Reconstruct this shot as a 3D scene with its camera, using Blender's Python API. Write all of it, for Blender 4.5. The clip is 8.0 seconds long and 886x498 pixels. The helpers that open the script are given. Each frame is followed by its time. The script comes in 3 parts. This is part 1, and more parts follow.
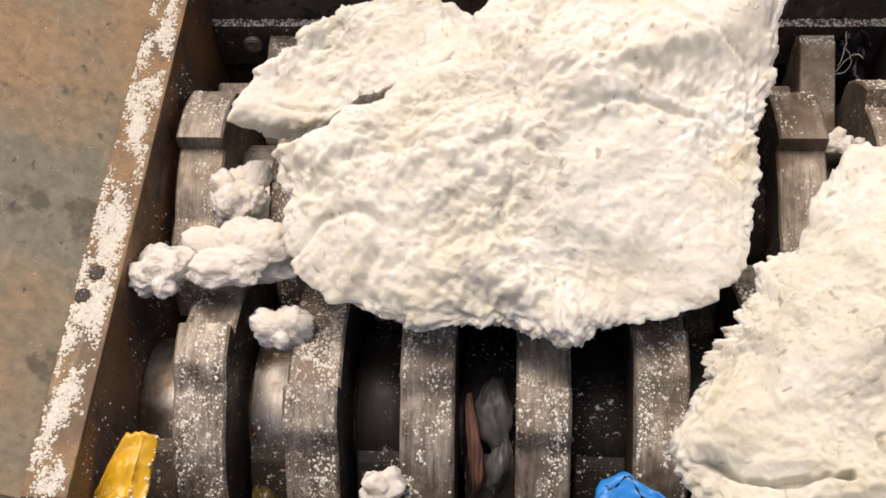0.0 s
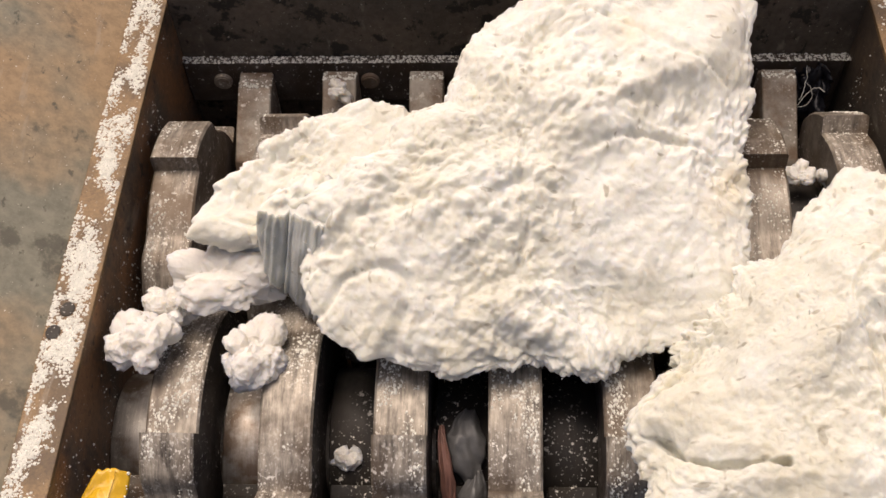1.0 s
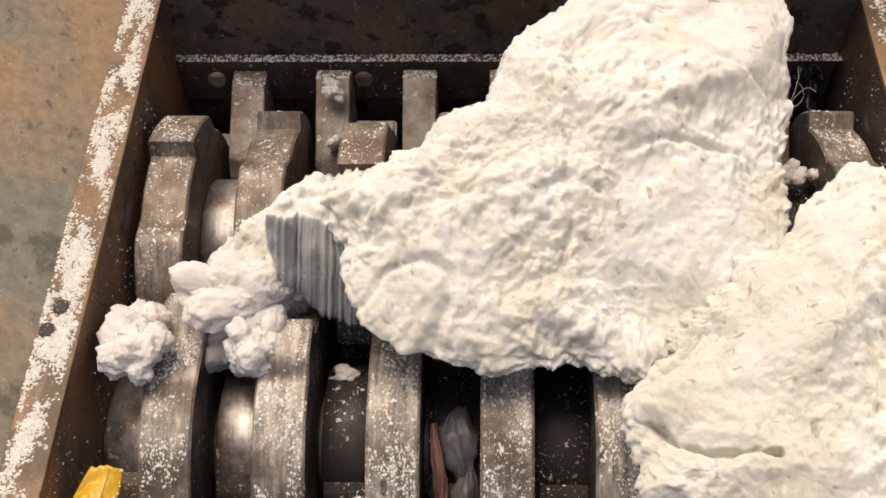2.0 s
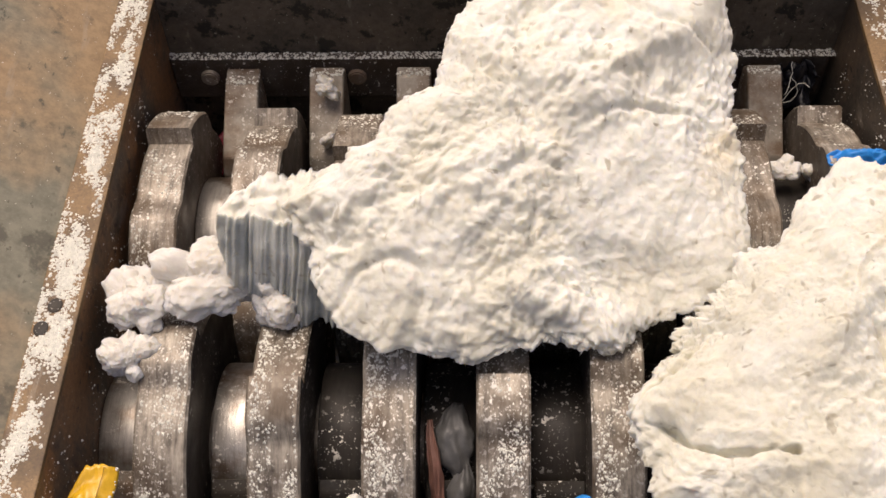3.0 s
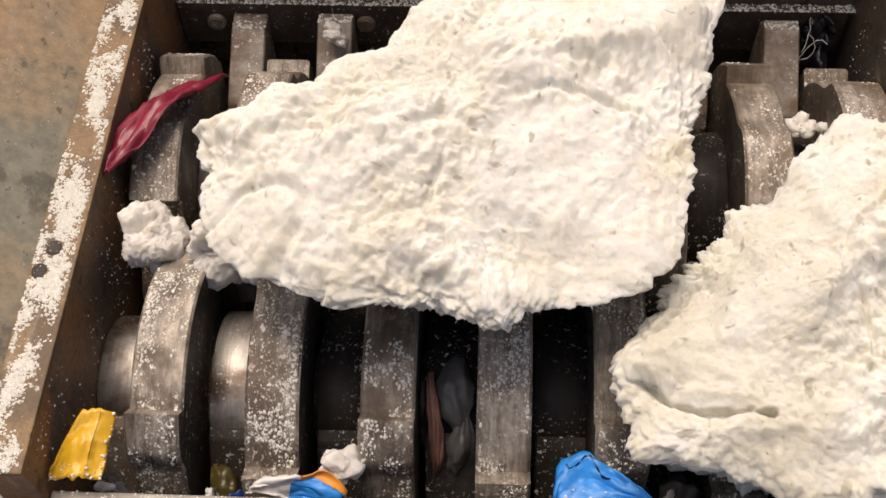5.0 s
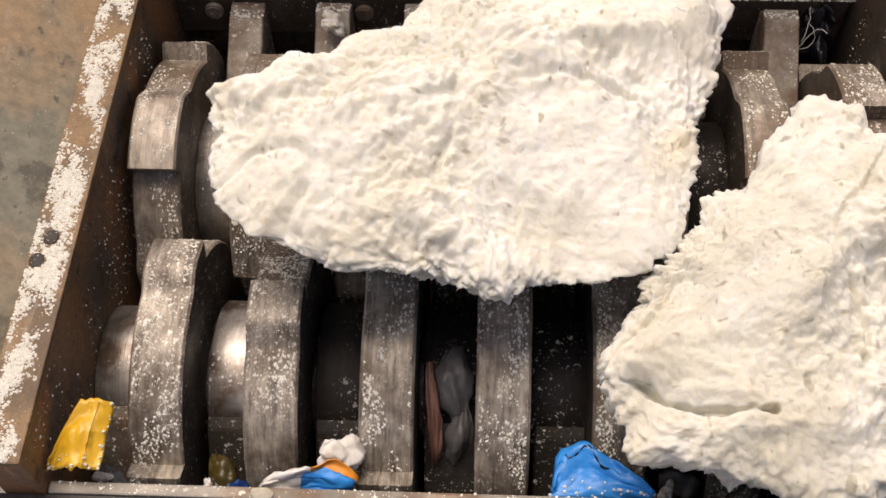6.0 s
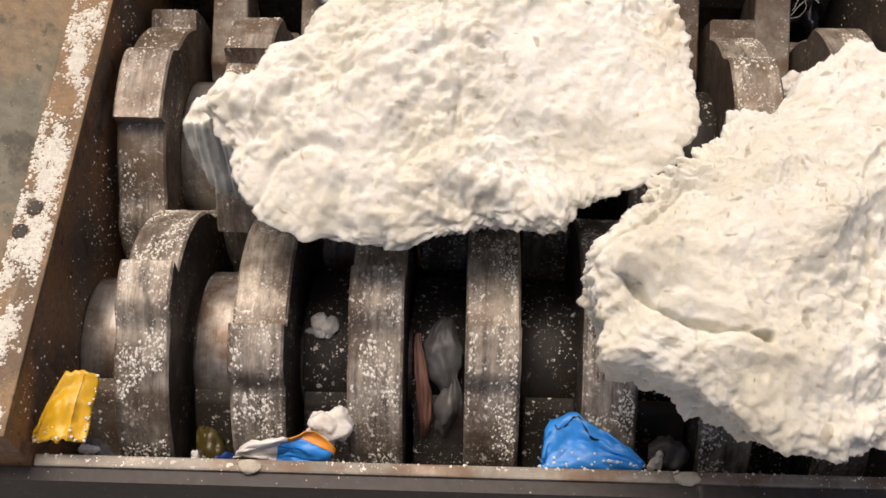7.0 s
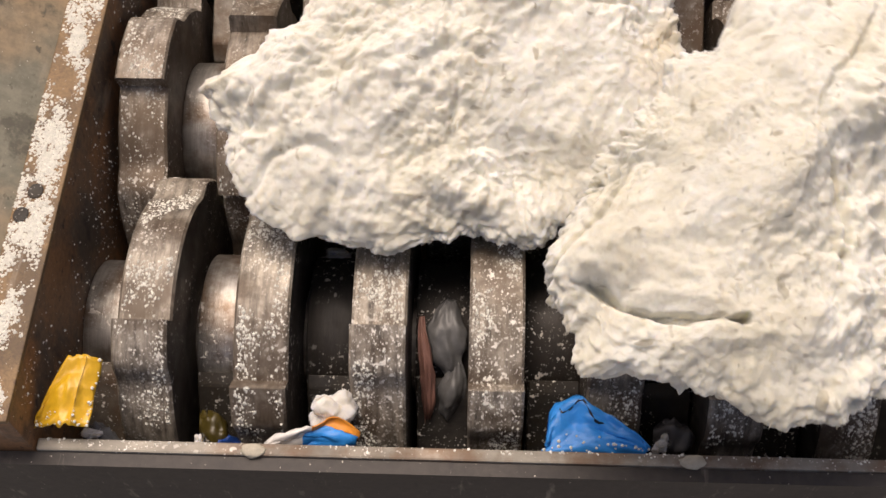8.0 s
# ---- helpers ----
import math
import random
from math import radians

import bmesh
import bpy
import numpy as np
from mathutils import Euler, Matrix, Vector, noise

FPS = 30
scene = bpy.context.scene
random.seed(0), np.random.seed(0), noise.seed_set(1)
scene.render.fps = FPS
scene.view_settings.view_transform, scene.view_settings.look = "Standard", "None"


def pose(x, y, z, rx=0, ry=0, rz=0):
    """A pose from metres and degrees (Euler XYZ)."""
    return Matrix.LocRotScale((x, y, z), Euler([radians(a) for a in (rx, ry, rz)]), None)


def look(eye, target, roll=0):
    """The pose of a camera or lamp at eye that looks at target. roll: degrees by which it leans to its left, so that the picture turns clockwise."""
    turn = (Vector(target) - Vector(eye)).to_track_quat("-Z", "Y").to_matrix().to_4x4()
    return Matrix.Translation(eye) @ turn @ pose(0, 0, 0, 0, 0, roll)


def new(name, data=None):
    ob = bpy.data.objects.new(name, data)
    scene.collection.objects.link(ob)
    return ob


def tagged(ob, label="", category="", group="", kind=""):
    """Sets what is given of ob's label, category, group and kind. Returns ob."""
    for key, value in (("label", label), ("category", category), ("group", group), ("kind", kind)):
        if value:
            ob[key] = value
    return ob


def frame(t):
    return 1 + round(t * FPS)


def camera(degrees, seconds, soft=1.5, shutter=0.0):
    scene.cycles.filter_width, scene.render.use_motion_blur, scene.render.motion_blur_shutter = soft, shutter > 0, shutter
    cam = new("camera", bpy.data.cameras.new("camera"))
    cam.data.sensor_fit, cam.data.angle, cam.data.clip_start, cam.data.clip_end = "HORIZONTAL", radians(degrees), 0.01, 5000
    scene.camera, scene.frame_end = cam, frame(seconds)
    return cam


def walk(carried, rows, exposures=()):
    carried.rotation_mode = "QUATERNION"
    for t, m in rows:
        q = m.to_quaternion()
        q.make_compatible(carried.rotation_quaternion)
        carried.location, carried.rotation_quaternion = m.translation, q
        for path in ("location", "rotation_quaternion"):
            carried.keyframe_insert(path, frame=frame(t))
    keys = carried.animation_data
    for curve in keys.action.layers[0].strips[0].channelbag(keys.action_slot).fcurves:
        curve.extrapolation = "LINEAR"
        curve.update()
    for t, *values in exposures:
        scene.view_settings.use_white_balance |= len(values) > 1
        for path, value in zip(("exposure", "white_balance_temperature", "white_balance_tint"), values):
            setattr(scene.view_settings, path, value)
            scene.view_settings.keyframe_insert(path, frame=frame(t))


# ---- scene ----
cam = camera(42.8, 8.0, shutter=0.2)
PATH = [
    (0, (0.218, -0.389, 0.821), (0.086, 0.718, -0.84), -4.9),
    (0.5, (0.218, -0.392, 0.825), (0.111, 0.755, -0.81), -4.0),
    (1, (0.218, -0.395, 0.825), (0.138, 0.767, -0.801), -3.1),
    (1.5, (0.219, -0.396, 0.828), (0.146, 0.764, -0.799), -2.6),
    (3, (0.218, -0.398, 0.826), (0.16, 0.761, -0.803), -2.4),
    (3.5, (0.22, -0.397, 0.823), (0.164, 0.741, -0.821), -2.1),
    (4, (0.227, -0.401, 0.824), (0.147, 0.731, -0.823), -2.7),
    (4.5, (0.223, -0.396, 0.814), (0.144, 0.714, -0.847), -2.1),
    (6, (0.221, -0.395, 0.809), (0.15, 0.691, -0.869), -1.8),
    (6.5, (0.22, -0.391, 0.802), (0.171, 0.672, -0.891), -0.7),
    (7, (0.22, -0.393, 0.802), (0.172, 0.654, -0.901), -0.9),
    (7.5, (0.223, -0.39, 0.801), (0.166, 0.635, -0.915), -1.4),
    (8, (0.22, -0.387, 0.799), (0.166, 0.626, -0.925), -1.4),
]
walk(cam, [(t, look(eye, target, roll)) for t, eye, target, roll in PATH], exposures=((0.0, 0.05, 6830, 18), (8.0, 0.05, 6830, 18)))

# ---- light ----
world = bpy.data.worlds.new("sky")
scene.world = world
world.use_nodes = True
wn = world.node_tree
sky = wn.nodes.new("ShaderNodeTexSky")
sky.sky_type, sky.sun_disc = "NISHITA", False
sky.sun_elevation, sky.sun_rotation = radians(72), radians(-35)
sky.air_density, sky.dust_density, sky.ozone_density = 0.7, 6.0, 0.2
wn.links.new(sky.outputs[0], wn.nodes["Background"].inputs[0])
wn.nodes["Background"].inputs[1].default_value = 0.115
sun = new("sun", bpy.data.lights.new("sun", "SUN"))
sun.data.energy, sun.data.angle, sun.data.color = 2.2, radians(36), (1.0, 0.92, 0.78)
sun.matrix_world = look((-0.36, 0.52, 2.0), (0, 0, 0))

PITCH = 0.08          # from one cutter to the next on a shaft
REAR_Y = 0.192        # the rear shaft's axis; the front one lies on y = 0
X0, X1 = -0.068, 0.548  # inner faces of the side walls
TURN = 64.3           # degrees a second


# ---- materials ----
def material(name, rough=0.8, metal=0.0):
    m = bpy.data.materials.new(name)
    m.use_nodes = True
    b = m.node_tree.nodes["Principled BSDF"]
    b.inputs["Roughness"].default_value, b.inputs["Metallic"].default_value = rough, metal
    return m, m.node_tree, b


def place(nt, scale=(1, 1, 1), random_shift=False):
    """Object coordinates, stretched, and shifted from one object to the next if asked."""
    tc, mp = nt.nodes.new("ShaderNodeTexCoord"), nt.nodes.new("ShaderNodeMapping")
    mp.inputs["Scale"].default_value = scale
    nt.links.new(tc.outputs["Object"], mp.inputs[0])
    if random_shift:
        info, mul = nt.nodes.new("ShaderNodeObjectInfo"), nt.nodes.new("ShaderNodeMath")
        mul.operation, mul.inputs[1].default_value = "MULTIPLY", 7.0
        nt.links.new(info.outputs["Random"], mul.inputs[0])
        nt.links.new(mul.outputs[0], mp.inputs["Location"])
    return mp.outputs[0]


def noise_of(nt, vec, scale, detail=6, rough=0.6):
    n = nt.nodes.new("ShaderNodeTexNoise")
    n.inputs["Scale"].default_value, n.inputs["Detail"].default_value, n.inputs["Roughness"].default_value = scale, detail, rough
    nt.links.new(vec, n.inputs["Vector"])
    return n.outputs["Fac"]


def ramp(nt, fac, stops):
    r = nt.nodes.new("ShaderNodeValToRGB")
    while len(r.color_ramp.elements) < len(stops):
        r.color_ramp.elements.new(0.5)
    for e, (p, c) in zip(r.color_ramp.elements, stops):
        e.position, e.color = p, (*((c,) * 3 if isinstance(c, (int, float)) else c), 1)
    nt.links.new(fac, r.inputs[0])
    return r.outputs[0]


def mix(nt, fac, a, b, mode="MIX"):
    m = nt.nodes.new("ShaderNodeMix")
    m.data_type, m.blend_type = "RGBA", mode
    for value, socket in ((fac, m.inputs[0]), (a, m.inputs[6]), (b, m.inputs[7])):
        if isinstance(value, (int, float)):
            socket.default_value = value if socket == m.inputs[0] else (value, value, value, 1)
        elif isinstance(value, tuple):
            socket.default_value = (*value, 1)
        else:
            nt.links.new(value, socket)
    return m.outputs[2]


def bump(nt, b, height, strength, distance):
    n = nt.nodes.new("ShaderNodeBump")
    n.inputs["Strength"].default_value, n.inputs["Distance"].default_value = strength, distance
    nt.links.new(height, n.inputs["Height"])
    nt.links.new(n.outputs[0], b.inputs["Normal"])


def foam_material(name, tone, stain, soft=0.007):
    """Matted wool: warm white, cream in patches, with short dark hairs and a soft felted relief."""
    m, nt, b = material(name, 0.95)
    v = place(nt)
    big = ramp(nt, noise_of(nt, v, 13, 6, 0.62), ((0.36, stain), (0.58, tone)))
    grain = ramp(nt, noise_of(nt, v, 120, 6, 0.65), ((0.32, 0.90), (0.55, 1.0)))
    col = mix(nt, 1.0, big, grain, "MULTIPLY")
    for stretch, scale, edge in (((1, 0.4, 0.8), 120, 0.692), ((0.4, 1, 0.8), 135, 0.700)):
        hairs = ramp(nt, noise_of(nt, place(nt, stretch), scale, 2, 0.4), ((edge, 0.0), (edge + 0.05, 0.7)))
        col = mix(nt, hairs, col, (0.36, 0.33, 0.25))
    blotch = ramp(nt, noise_of(nt, v, 40, 5, 0.6), ((0.50, 0.0), (0.66, 0.45)))
    col = mix(nt, blotch, col, stain)
    yellow = ramp(nt, noise_of(nt, v, 11, 3, 0.4), ((0.64, 0.0), (0.76, 0.45)))
    col = mix(nt, yellow, col, (0.66, 0.54, 0.32))
    nt.links.new(col, b.inputs["Base Color"])
    b.inputs["Specular IOR Level"].default_value = 0.08
    b.inputs["Subsurface Weight"].default_value = 0.8
    b.inputs["Subsurface Radius"].default_value = (1.0, 0.88, 0.66)
    b.inputs["Subsurface Scale"].default_value = soft
    relief = mix(nt, 0.35, noise_of(nt, v, 120, 8, 0.72), noise_of(nt, v, 420, 6, 0.7))
    bump(nt, b, relief, 0.5, 0.0034)
    return m


def steel_material(name, dark, light, metal, rough, dust, stretch=(1, 1, 1), dust_scale=480, wear=(0.16, 0.10, 0.06)):
    """Worn steel: brushed streaks, brown film, and settled white dust."""
    m, nt, b = material(name, rough, metal)
    v, raw = place(nt, stretch, True), place(nt, (1, 1, 1), True)
    streak = mix(nt, 0.38, ramp(nt, noise_of(nt, v, 55, 9, 0.72), ((0.36, dark), (0.62, light))), ramp(nt, noise_of(nt, raw, 70, 8, 0.7), ((0.36, dark), (0.66, light))))
    film = ramp(nt, noise_of(nt, raw, 22, 6, 0.65), ((0.44, 0.0), (0.60, 0.85)))
    col = mix(nt, film, streak, wear)
    where = ramp(nt, noise_of(nt, raw, 17, 4, 0.55), ((0.44, 0.0), (0.62, 1.0)))
    fine = ramp(nt, noise_of(nt, raw, dust_scale, 4, 0.55), ((0.67 - 0.12 * dust, 0.0), (0.70 - 0.12 * dust, 1.0)))
    flecks = ramp(nt, noise_of(nt, raw, dust_scale * 0.42, 3, 0.5), ((0.66 - 0.07 * dust, 0.0), (0.68 - 0.07 * dust, 1.0)))
    specks = mix(nt, 1.0, fine, flecks, "LIGHTEN")
    dusty = mix(nt, 1.0, where, specks, "MULTIPLY")
    col = mix(nt, dusty, col, (0.84, 0.80, 0.72))
    nt.links.new(col, b.inputs["Base Color"])
    dull = mix(nt, dusty, metal, 0.0)
    nt.links.new(dull, b.inputs["Metallic"])
    rr = ramp(nt, noise_of(nt, raw, 40, 5), ((0.3, rough - 0.1), (0.7, min(1.0, rough + 0.2))))
    nt.links.new(rr, b.inputs["Roughness"])
    bump(nt, b, mix(nt, 0.5, noise_of(nt, v, 120, 8, 0.7), dusty), 0.35, 0.0015)
    return m


def plate_material(name, base, rust, spots, scale=9, oil=(0.56, 0.68, 0.65)):
    """Painted plate, stained and rusted in patches, with fine scratches."""
    m, nt, b = material(name, 0.6)
    v = place(nt)
    col = ramp(nt, noise_of(nt, v, scale, 6, 0.6), ((0.40, base), (0.58, rust)))
    blot = ramp(nt, noise_of(nt, v, scale * 3.2, 7, 0.65), ((oil[0], 0.0), (oil[1], oil[2])))
    col = mix(nt, 0.5, col, ramp(nt, noise_of(nt, v, scale * 16, 6, 0.7), ((0.35, 0.35), (0.62, 1.0))), "MULTIPLY")
    col = mix(nt, blot, col, spots)
    scratch = ramp(nt, noise_of(nt, place(nt, (1, 0.12, 0.3)), 90, 4, 0.6), ((0.62, 0.0), (0.72, 0.35)))
    col = mix(nt, scratch, col, (0.42, 0.37, 0.30))
    pits = ramp(nt, noise_of(nt, place(nt, (1, 0.5, 0.5)), scale * 9 + 60, 5, 0.6), ((0.63, 0.0), (0.68, 0.8)))
    col = mix(nt, pits, col, spots)
    grains = ramp(nt, noise_of(nt, v, 420, 3, 0.5), ((0.715, 0.0), (0.735, 1.0)))
    col = mix(nt, grains, col, (0.62, 0.57, 0.48))
    nt.links.new(col, b.inputs["Base Color"])
    bump(nt, b, noise_of(nt, v, 150, 8, 0.7), 0.25, 0.001)
    return m


def plain_material(name, colour, rough, scale=60, spread=0.25):
    m, nt, b = material(name, rough)
    low = tuple(c * (1 - spread) for c in colour)
    v = place(nt)
    nt.links.new(ramp(nt, noise_of(nt, v, scale, 6), ((0.3, low), (0.65, colour))), b.inputs["Base Color"])
    bump(nt, b, noise_of(nt, v, scale * 4, 5), 0.3, 0.001)
    return m


FOAM = foam_material("white wool foam", (0.785, 0.782, 0.715), (0.675, 0.655, 0.555))
FOAM_B = foam_material("cream wool foam", (0.745, 0.740, 0.665), (0.635, 0.612, 0.505))
WOOL = foam_material("loose wool", (0.78, 0.755, 0.70), (0.70, 0.67, 0.60), 0.012)
# Greyer copy of the foam: the sheared face's shade is in its colour.
CUT_SHADED = foam_material("shade-greyed cut foam", (0.60, 0.61, 0.56), (0.44, 0.46, 0.42))
CRUMB = plain_material("foam crumbs", (0.83, 0.82, 0.735), 0.95, 300)
CUTTER = steel_material("cutter steel", (0.045, 0.038, 0.031), (0.54, 0.48, 0.39), 0.3, 0.5, 0.55, (4, 0.5, 0.5), 560, (0.10, 0.072, 0.048))
CUTTER_R = steel_material("rear cutter steel", (0.06, 0.050, 0.040), (0.50, 0.44, 0.36), 0.3, 0.5, 0.45, (4, 0.5, 0.5), 520, (0.14, 0.098, 0.062))
SPACER = steel_material("turned spacer steel", (0.34, 0.32, 0.29), (0.62, 0.59, 0.54), 0.85, 0.42, 0.35, (6, 0.4, 0.4))
# Near-black: dirt plus the shade under the foam blocks, put into the colour.
DIRTY_SHADED = steel_material("dirty shade-dark spacer steel", (0.010, 0.009, 0.008), (0.040, 0.034, 0.028), 0.2, 0.55, 0.3, (4, 0.5, 0.5), wear=(0.025, 0.019, 0.014))
# Near-black in place of the shade deep under the rail and in holes.
SHADE_DARK = steel_material("shade-darkened scraper steel", (0.012, 0.011, 0.010), (0.045, 0.040, 0.034), 0.1, 0.65, 0.3, wear=(0.03, 0.022, 0.012))
FINGER = steel_material("scraper steel", (0.20, 0.175, 0.145), (0.46, 0.415, 0.345), 0.3, 0.6, 0.35, (1, 1, 0.3))
# Disc flanks, darker than the rims.
FLANK = steel_material("dark cutter flank", (0.022, 0.018, 0.015), (0.10, 0.085, 0.068), 0.1, 0.55, 0.15, wear=(0.035, 0.025, 0.017))
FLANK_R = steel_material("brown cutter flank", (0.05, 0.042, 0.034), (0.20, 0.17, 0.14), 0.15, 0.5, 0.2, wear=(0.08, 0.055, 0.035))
LEDGE = steel_material("brown ledge steel", (0.045, 0.036, 0.028), (0.13, 0.108, 0.085), 0.1, 0.7, 0.15, wear=(0.06, 0.04, 0.025))
RAIL = steel_material("bare rail steel", (0.19, 0.175, 0.145), (0.34, 0.315, 0.265), 0.3, 0.55, 0.15, (0.2, 1, 1))
RUSTY = plate_material("rusted flange", (0.13, 0.083, 0.040), (0.25, 0.155, 0.068), (0.09, 0.05, 0.028), 30)
PLATE = plate_material("olive hopper plate", (0.24, 0.228, 0.168), (0.36, 0.25, 0.14), (0.075, 0.068, 0.050), 6, (0.58, 0.64, 0.75))
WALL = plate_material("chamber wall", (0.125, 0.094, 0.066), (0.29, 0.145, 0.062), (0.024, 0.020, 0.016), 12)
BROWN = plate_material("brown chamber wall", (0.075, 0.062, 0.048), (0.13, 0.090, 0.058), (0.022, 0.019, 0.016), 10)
BACK = plate_material("oily back plate", (0.085, 0.072, 0.055), (0.14, 0.112, 0.082), (0.010, 0.009, 0.008), 11, (0.55, 0.60, 0.9))
FRONT = plate_material("dark front plate", (0.034, 0.029, 0.026), (0.048, 0.040, 0.034), (0.025, 0.021, 0.019), 8)
LIP = steel_material("brown scraper steel", (0.08, 0.066, 0.052), (0.26, 0.22, 0.175), 0.2, 0.55, 0.3)
YELLOW = plain_material("yellow plastic", (0.72, 0.42, 0.02), 0.35)
BLUE = plain_material("blue plastic", (0.02, 0.27, 0.76), 0.42, 80)
NAVY = plain_material("dark blue plastic", (0.015, 0.06, 0.26), 0.35)
WHITE = plain_material("white wrapper", (0.80, 0.78, 0.74), 0.5)
ORANGE = plain_material("orange print", (0.80, 0.30, 0.03), 0.45)
RED = plain_material("dark red film", (0.24, 0.018, 0.040), 0.35, 90)
GREY = plain_material("grey torn plastic", (0.115, 0.115, 0.112), 0.4, 160)
DARK_FILM = plain_material("dark torn plastic", (0.09, 0.085, 0.08), 0.4, 160)
OLIVE = plain_material("olive plastic", (0.06, 0.045, 0.008), 0.35, 70)
PINK = plain_material("brown torn plastic", (0.24, 0.12, 0.09), 0.5, 70)
PALE = plain_material("worn yellow plastic", (0.80, 0.56, 0.12), 0.4)
BLACK = plain_material("black film", (0.012, 0.013, 0.018), 0.35, 90)
GROUND = plain_material("grey concrete", (0.30, 0.29, 0.27), 0.9, 12)
WELD = plain_material("pale weld", (0.50, 0.46, 0.36), 0.7, 200)


# ---- building helpers ----
def part(name, bm, mat, parent=None, label="", smooth=False):
    me = bpy.data.meshes.new(name)
    bm.to_mesh(me)
    bm.free()
    me.materials.append(mat)
    if smooth:
        me.polygons.foreach_set("use_smooth", [True] * len(me.polygons))
    ob = new(name, me)
    ob.parent = parent
    return tagged(ob, label)


def block(bm, lo, hi, bevel=0.0):
    made = bmesh.ops.create_cube(bm, size=1.0)["verts"]
    for v in made:
        v.co = Vector([lo[i] + (v.co[i] + 0.5) * (hi[i] - lo[i]) for i in range(3)])
    if bevel:
        edges = list({e for v in made for e in v.link_edges})
        bmesh.ops.bevel(bm, geom=edges, offset=bevel, segments=2, affect="EDGES", profile=0.6)
    return bm


def prism(bm, pts, axis, lo, hi):
    """A closed outline of pairs, drawn out along the axis from lo to hi."""
    def at(p, w):
        return {"x": (w, *p), "y": (p[0], w, p[1]), "z": (*p, w)}[axis]
    a, b = [bm.verts.new(at(p, lo)) for p in pts], [bm.verts.new(at(p, hi)) for p in pts]
    n = len(pts)
    for i in range(n):
        bm.faces.new((a[i], a[(i + 1) % n], b[(i + 1) % n], b[i]))
    bm.faces.new(a[::-1])
    bm.faces.new(b)
    bmesh.ops.recalc_face_normals(bm, faces=bm.faces)
    return bm


def structure(name, bm, mat, label):
    return tagged(part(name, bm, mat), label, name.split("_")[0], kind="structure")


# ---- the chamber and hopper ----
def side_wall(s, name, plate):
    """s: 1 for the wall beside x = X0, -1 for its mirror image."""
    def box(x0, x1, lo, hi, bevel):
        a, c = (x0, x1) if s == 1 else (X0 + X1 - x1, X0 + X1 - x0)
        return block(bmesh.new(), (a, *lo), (c, *hi), bevel)
    structure("wall_" + name, box(X0 - 0.028, X0, (-0.131, -0.60), (0.40, 0.1385), 0.0), plate, "dark rusty steel side wall of the shredding chamber")
    structure("trim_" + name, box(X0 - 0.031, X0 + 0.0004, (-0.133, 0.1387), (0.40, 0.144), 0.0012), RUSTY, "rusty steel flange covered in white foam dust")
    bm = bmesh.new()
    rows = []
    x = X0 - 0.0315
    for y in (-0.133, 0.40):
        out = [(x, 0.1415), (x - 0.30, 0.34), (x - 0.304, 0.333), (x - 0.004, 0.1345)]
        rows.append([bm.verts.new((a if s == 1 else X0 + X1 - a, y, z)) for a, z in out])
    for i in range(4):
        bm.faces.new((rows[0][i], rows[0][(i + 1) % 4], rows[1][(i + 1) % 4], rows[1][i]))
    bm.faces.new(rows[0])
    bm.faces.new(rows[1])
    bmesh.ops.recalc_face_normals(bm, faces=bm.faces)
    structure("panel_" + name, bm, PLATE, "sloping olive and rust-stained steel hopper plate")


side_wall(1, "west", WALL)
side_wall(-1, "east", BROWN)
structure("wall_north", prism(bmesh.new(), ((0.361, -0.60), (0.361, 0.15), (0.365, 0.27), (0.373, 0.27), (0.371, -0.60)), "x", X0 + 0.0005, X1 - 0.0005), BACK,
          "dark oil-spotted steel back wall of the hopper")
structure("wall_south", block(bmesh.new(), (X0 - 0.2, -0.1405, -0.60), (X1 + 0.2, -0.1315, 0.0875)), FRONT, "dark painted steel front of the shredder")
structure("trim_north", block(bmesh.new(), (X0 + 0.001, 0.3515, 0.026), (X1 - 0.006, 0.3605, 0.077), 0.0015), LEDGE, "brown steel bar along the back wall, white dust on its upper edge")
structure("trim_south", block(bmesh.new(), (X0 + 0.001, -0.1312, 0.074), (X1 - 0.001, -0.1225, 0.090), 0.0015), RAIL, "bare steel front rail with weld spots")
# The floor is added out of sight, to keep light from leaking in below.
structure("floor", block(bmesh.new(), (X0 + 0.001, -0.13, -0.34), (X1 - 0.001, 0.36, -0.30)), WALL, "added dark floor that stops light from below the cutters")
structure("ground", block(bmesh.new(), (-6, -6, -0.68), (6, 6, -0.602)), GROUND, "grey concrete yard floor")


HOLES = ((-0.0858, 0.0375), (-0.0920, 0.0180))


def flange_hole(x, y):
    """A dark disc, a little proud of the flange, in place of a bolt hole's shade."""
    bm = bmesh.new()
    rings = []
    for r, z in ((0.0056, 0.1438), (0.0052, 0.1446), (0.0042, 0.1448), (0.0030, 0.1445), (0.0008, 0.1444)):
        rings.append([bm.verts.new((r * math.cos(i * 0.2618), r * 1.15 * math.sin(i * 0.2618), z)) for i in range(24)])
    for p, q in zip(rings, rings[1:]):
        for i in range(24):
            bm.faces.new((p[i], p[(i + 1) % 24], q[(i + 1) % 24], q[i])).smooth = True
    bm.faces.new(rings[-1])
    ob = part("bolt_hole", bm, SHADE_DARK, bpy.data.objects["trim_west"], "dark disc standing in for the shade of a bolt hole")
    ob.matrix_basis = pose(x, y, 0)


for hx, hy in HOLES:
    flange_hole(hx, hy)


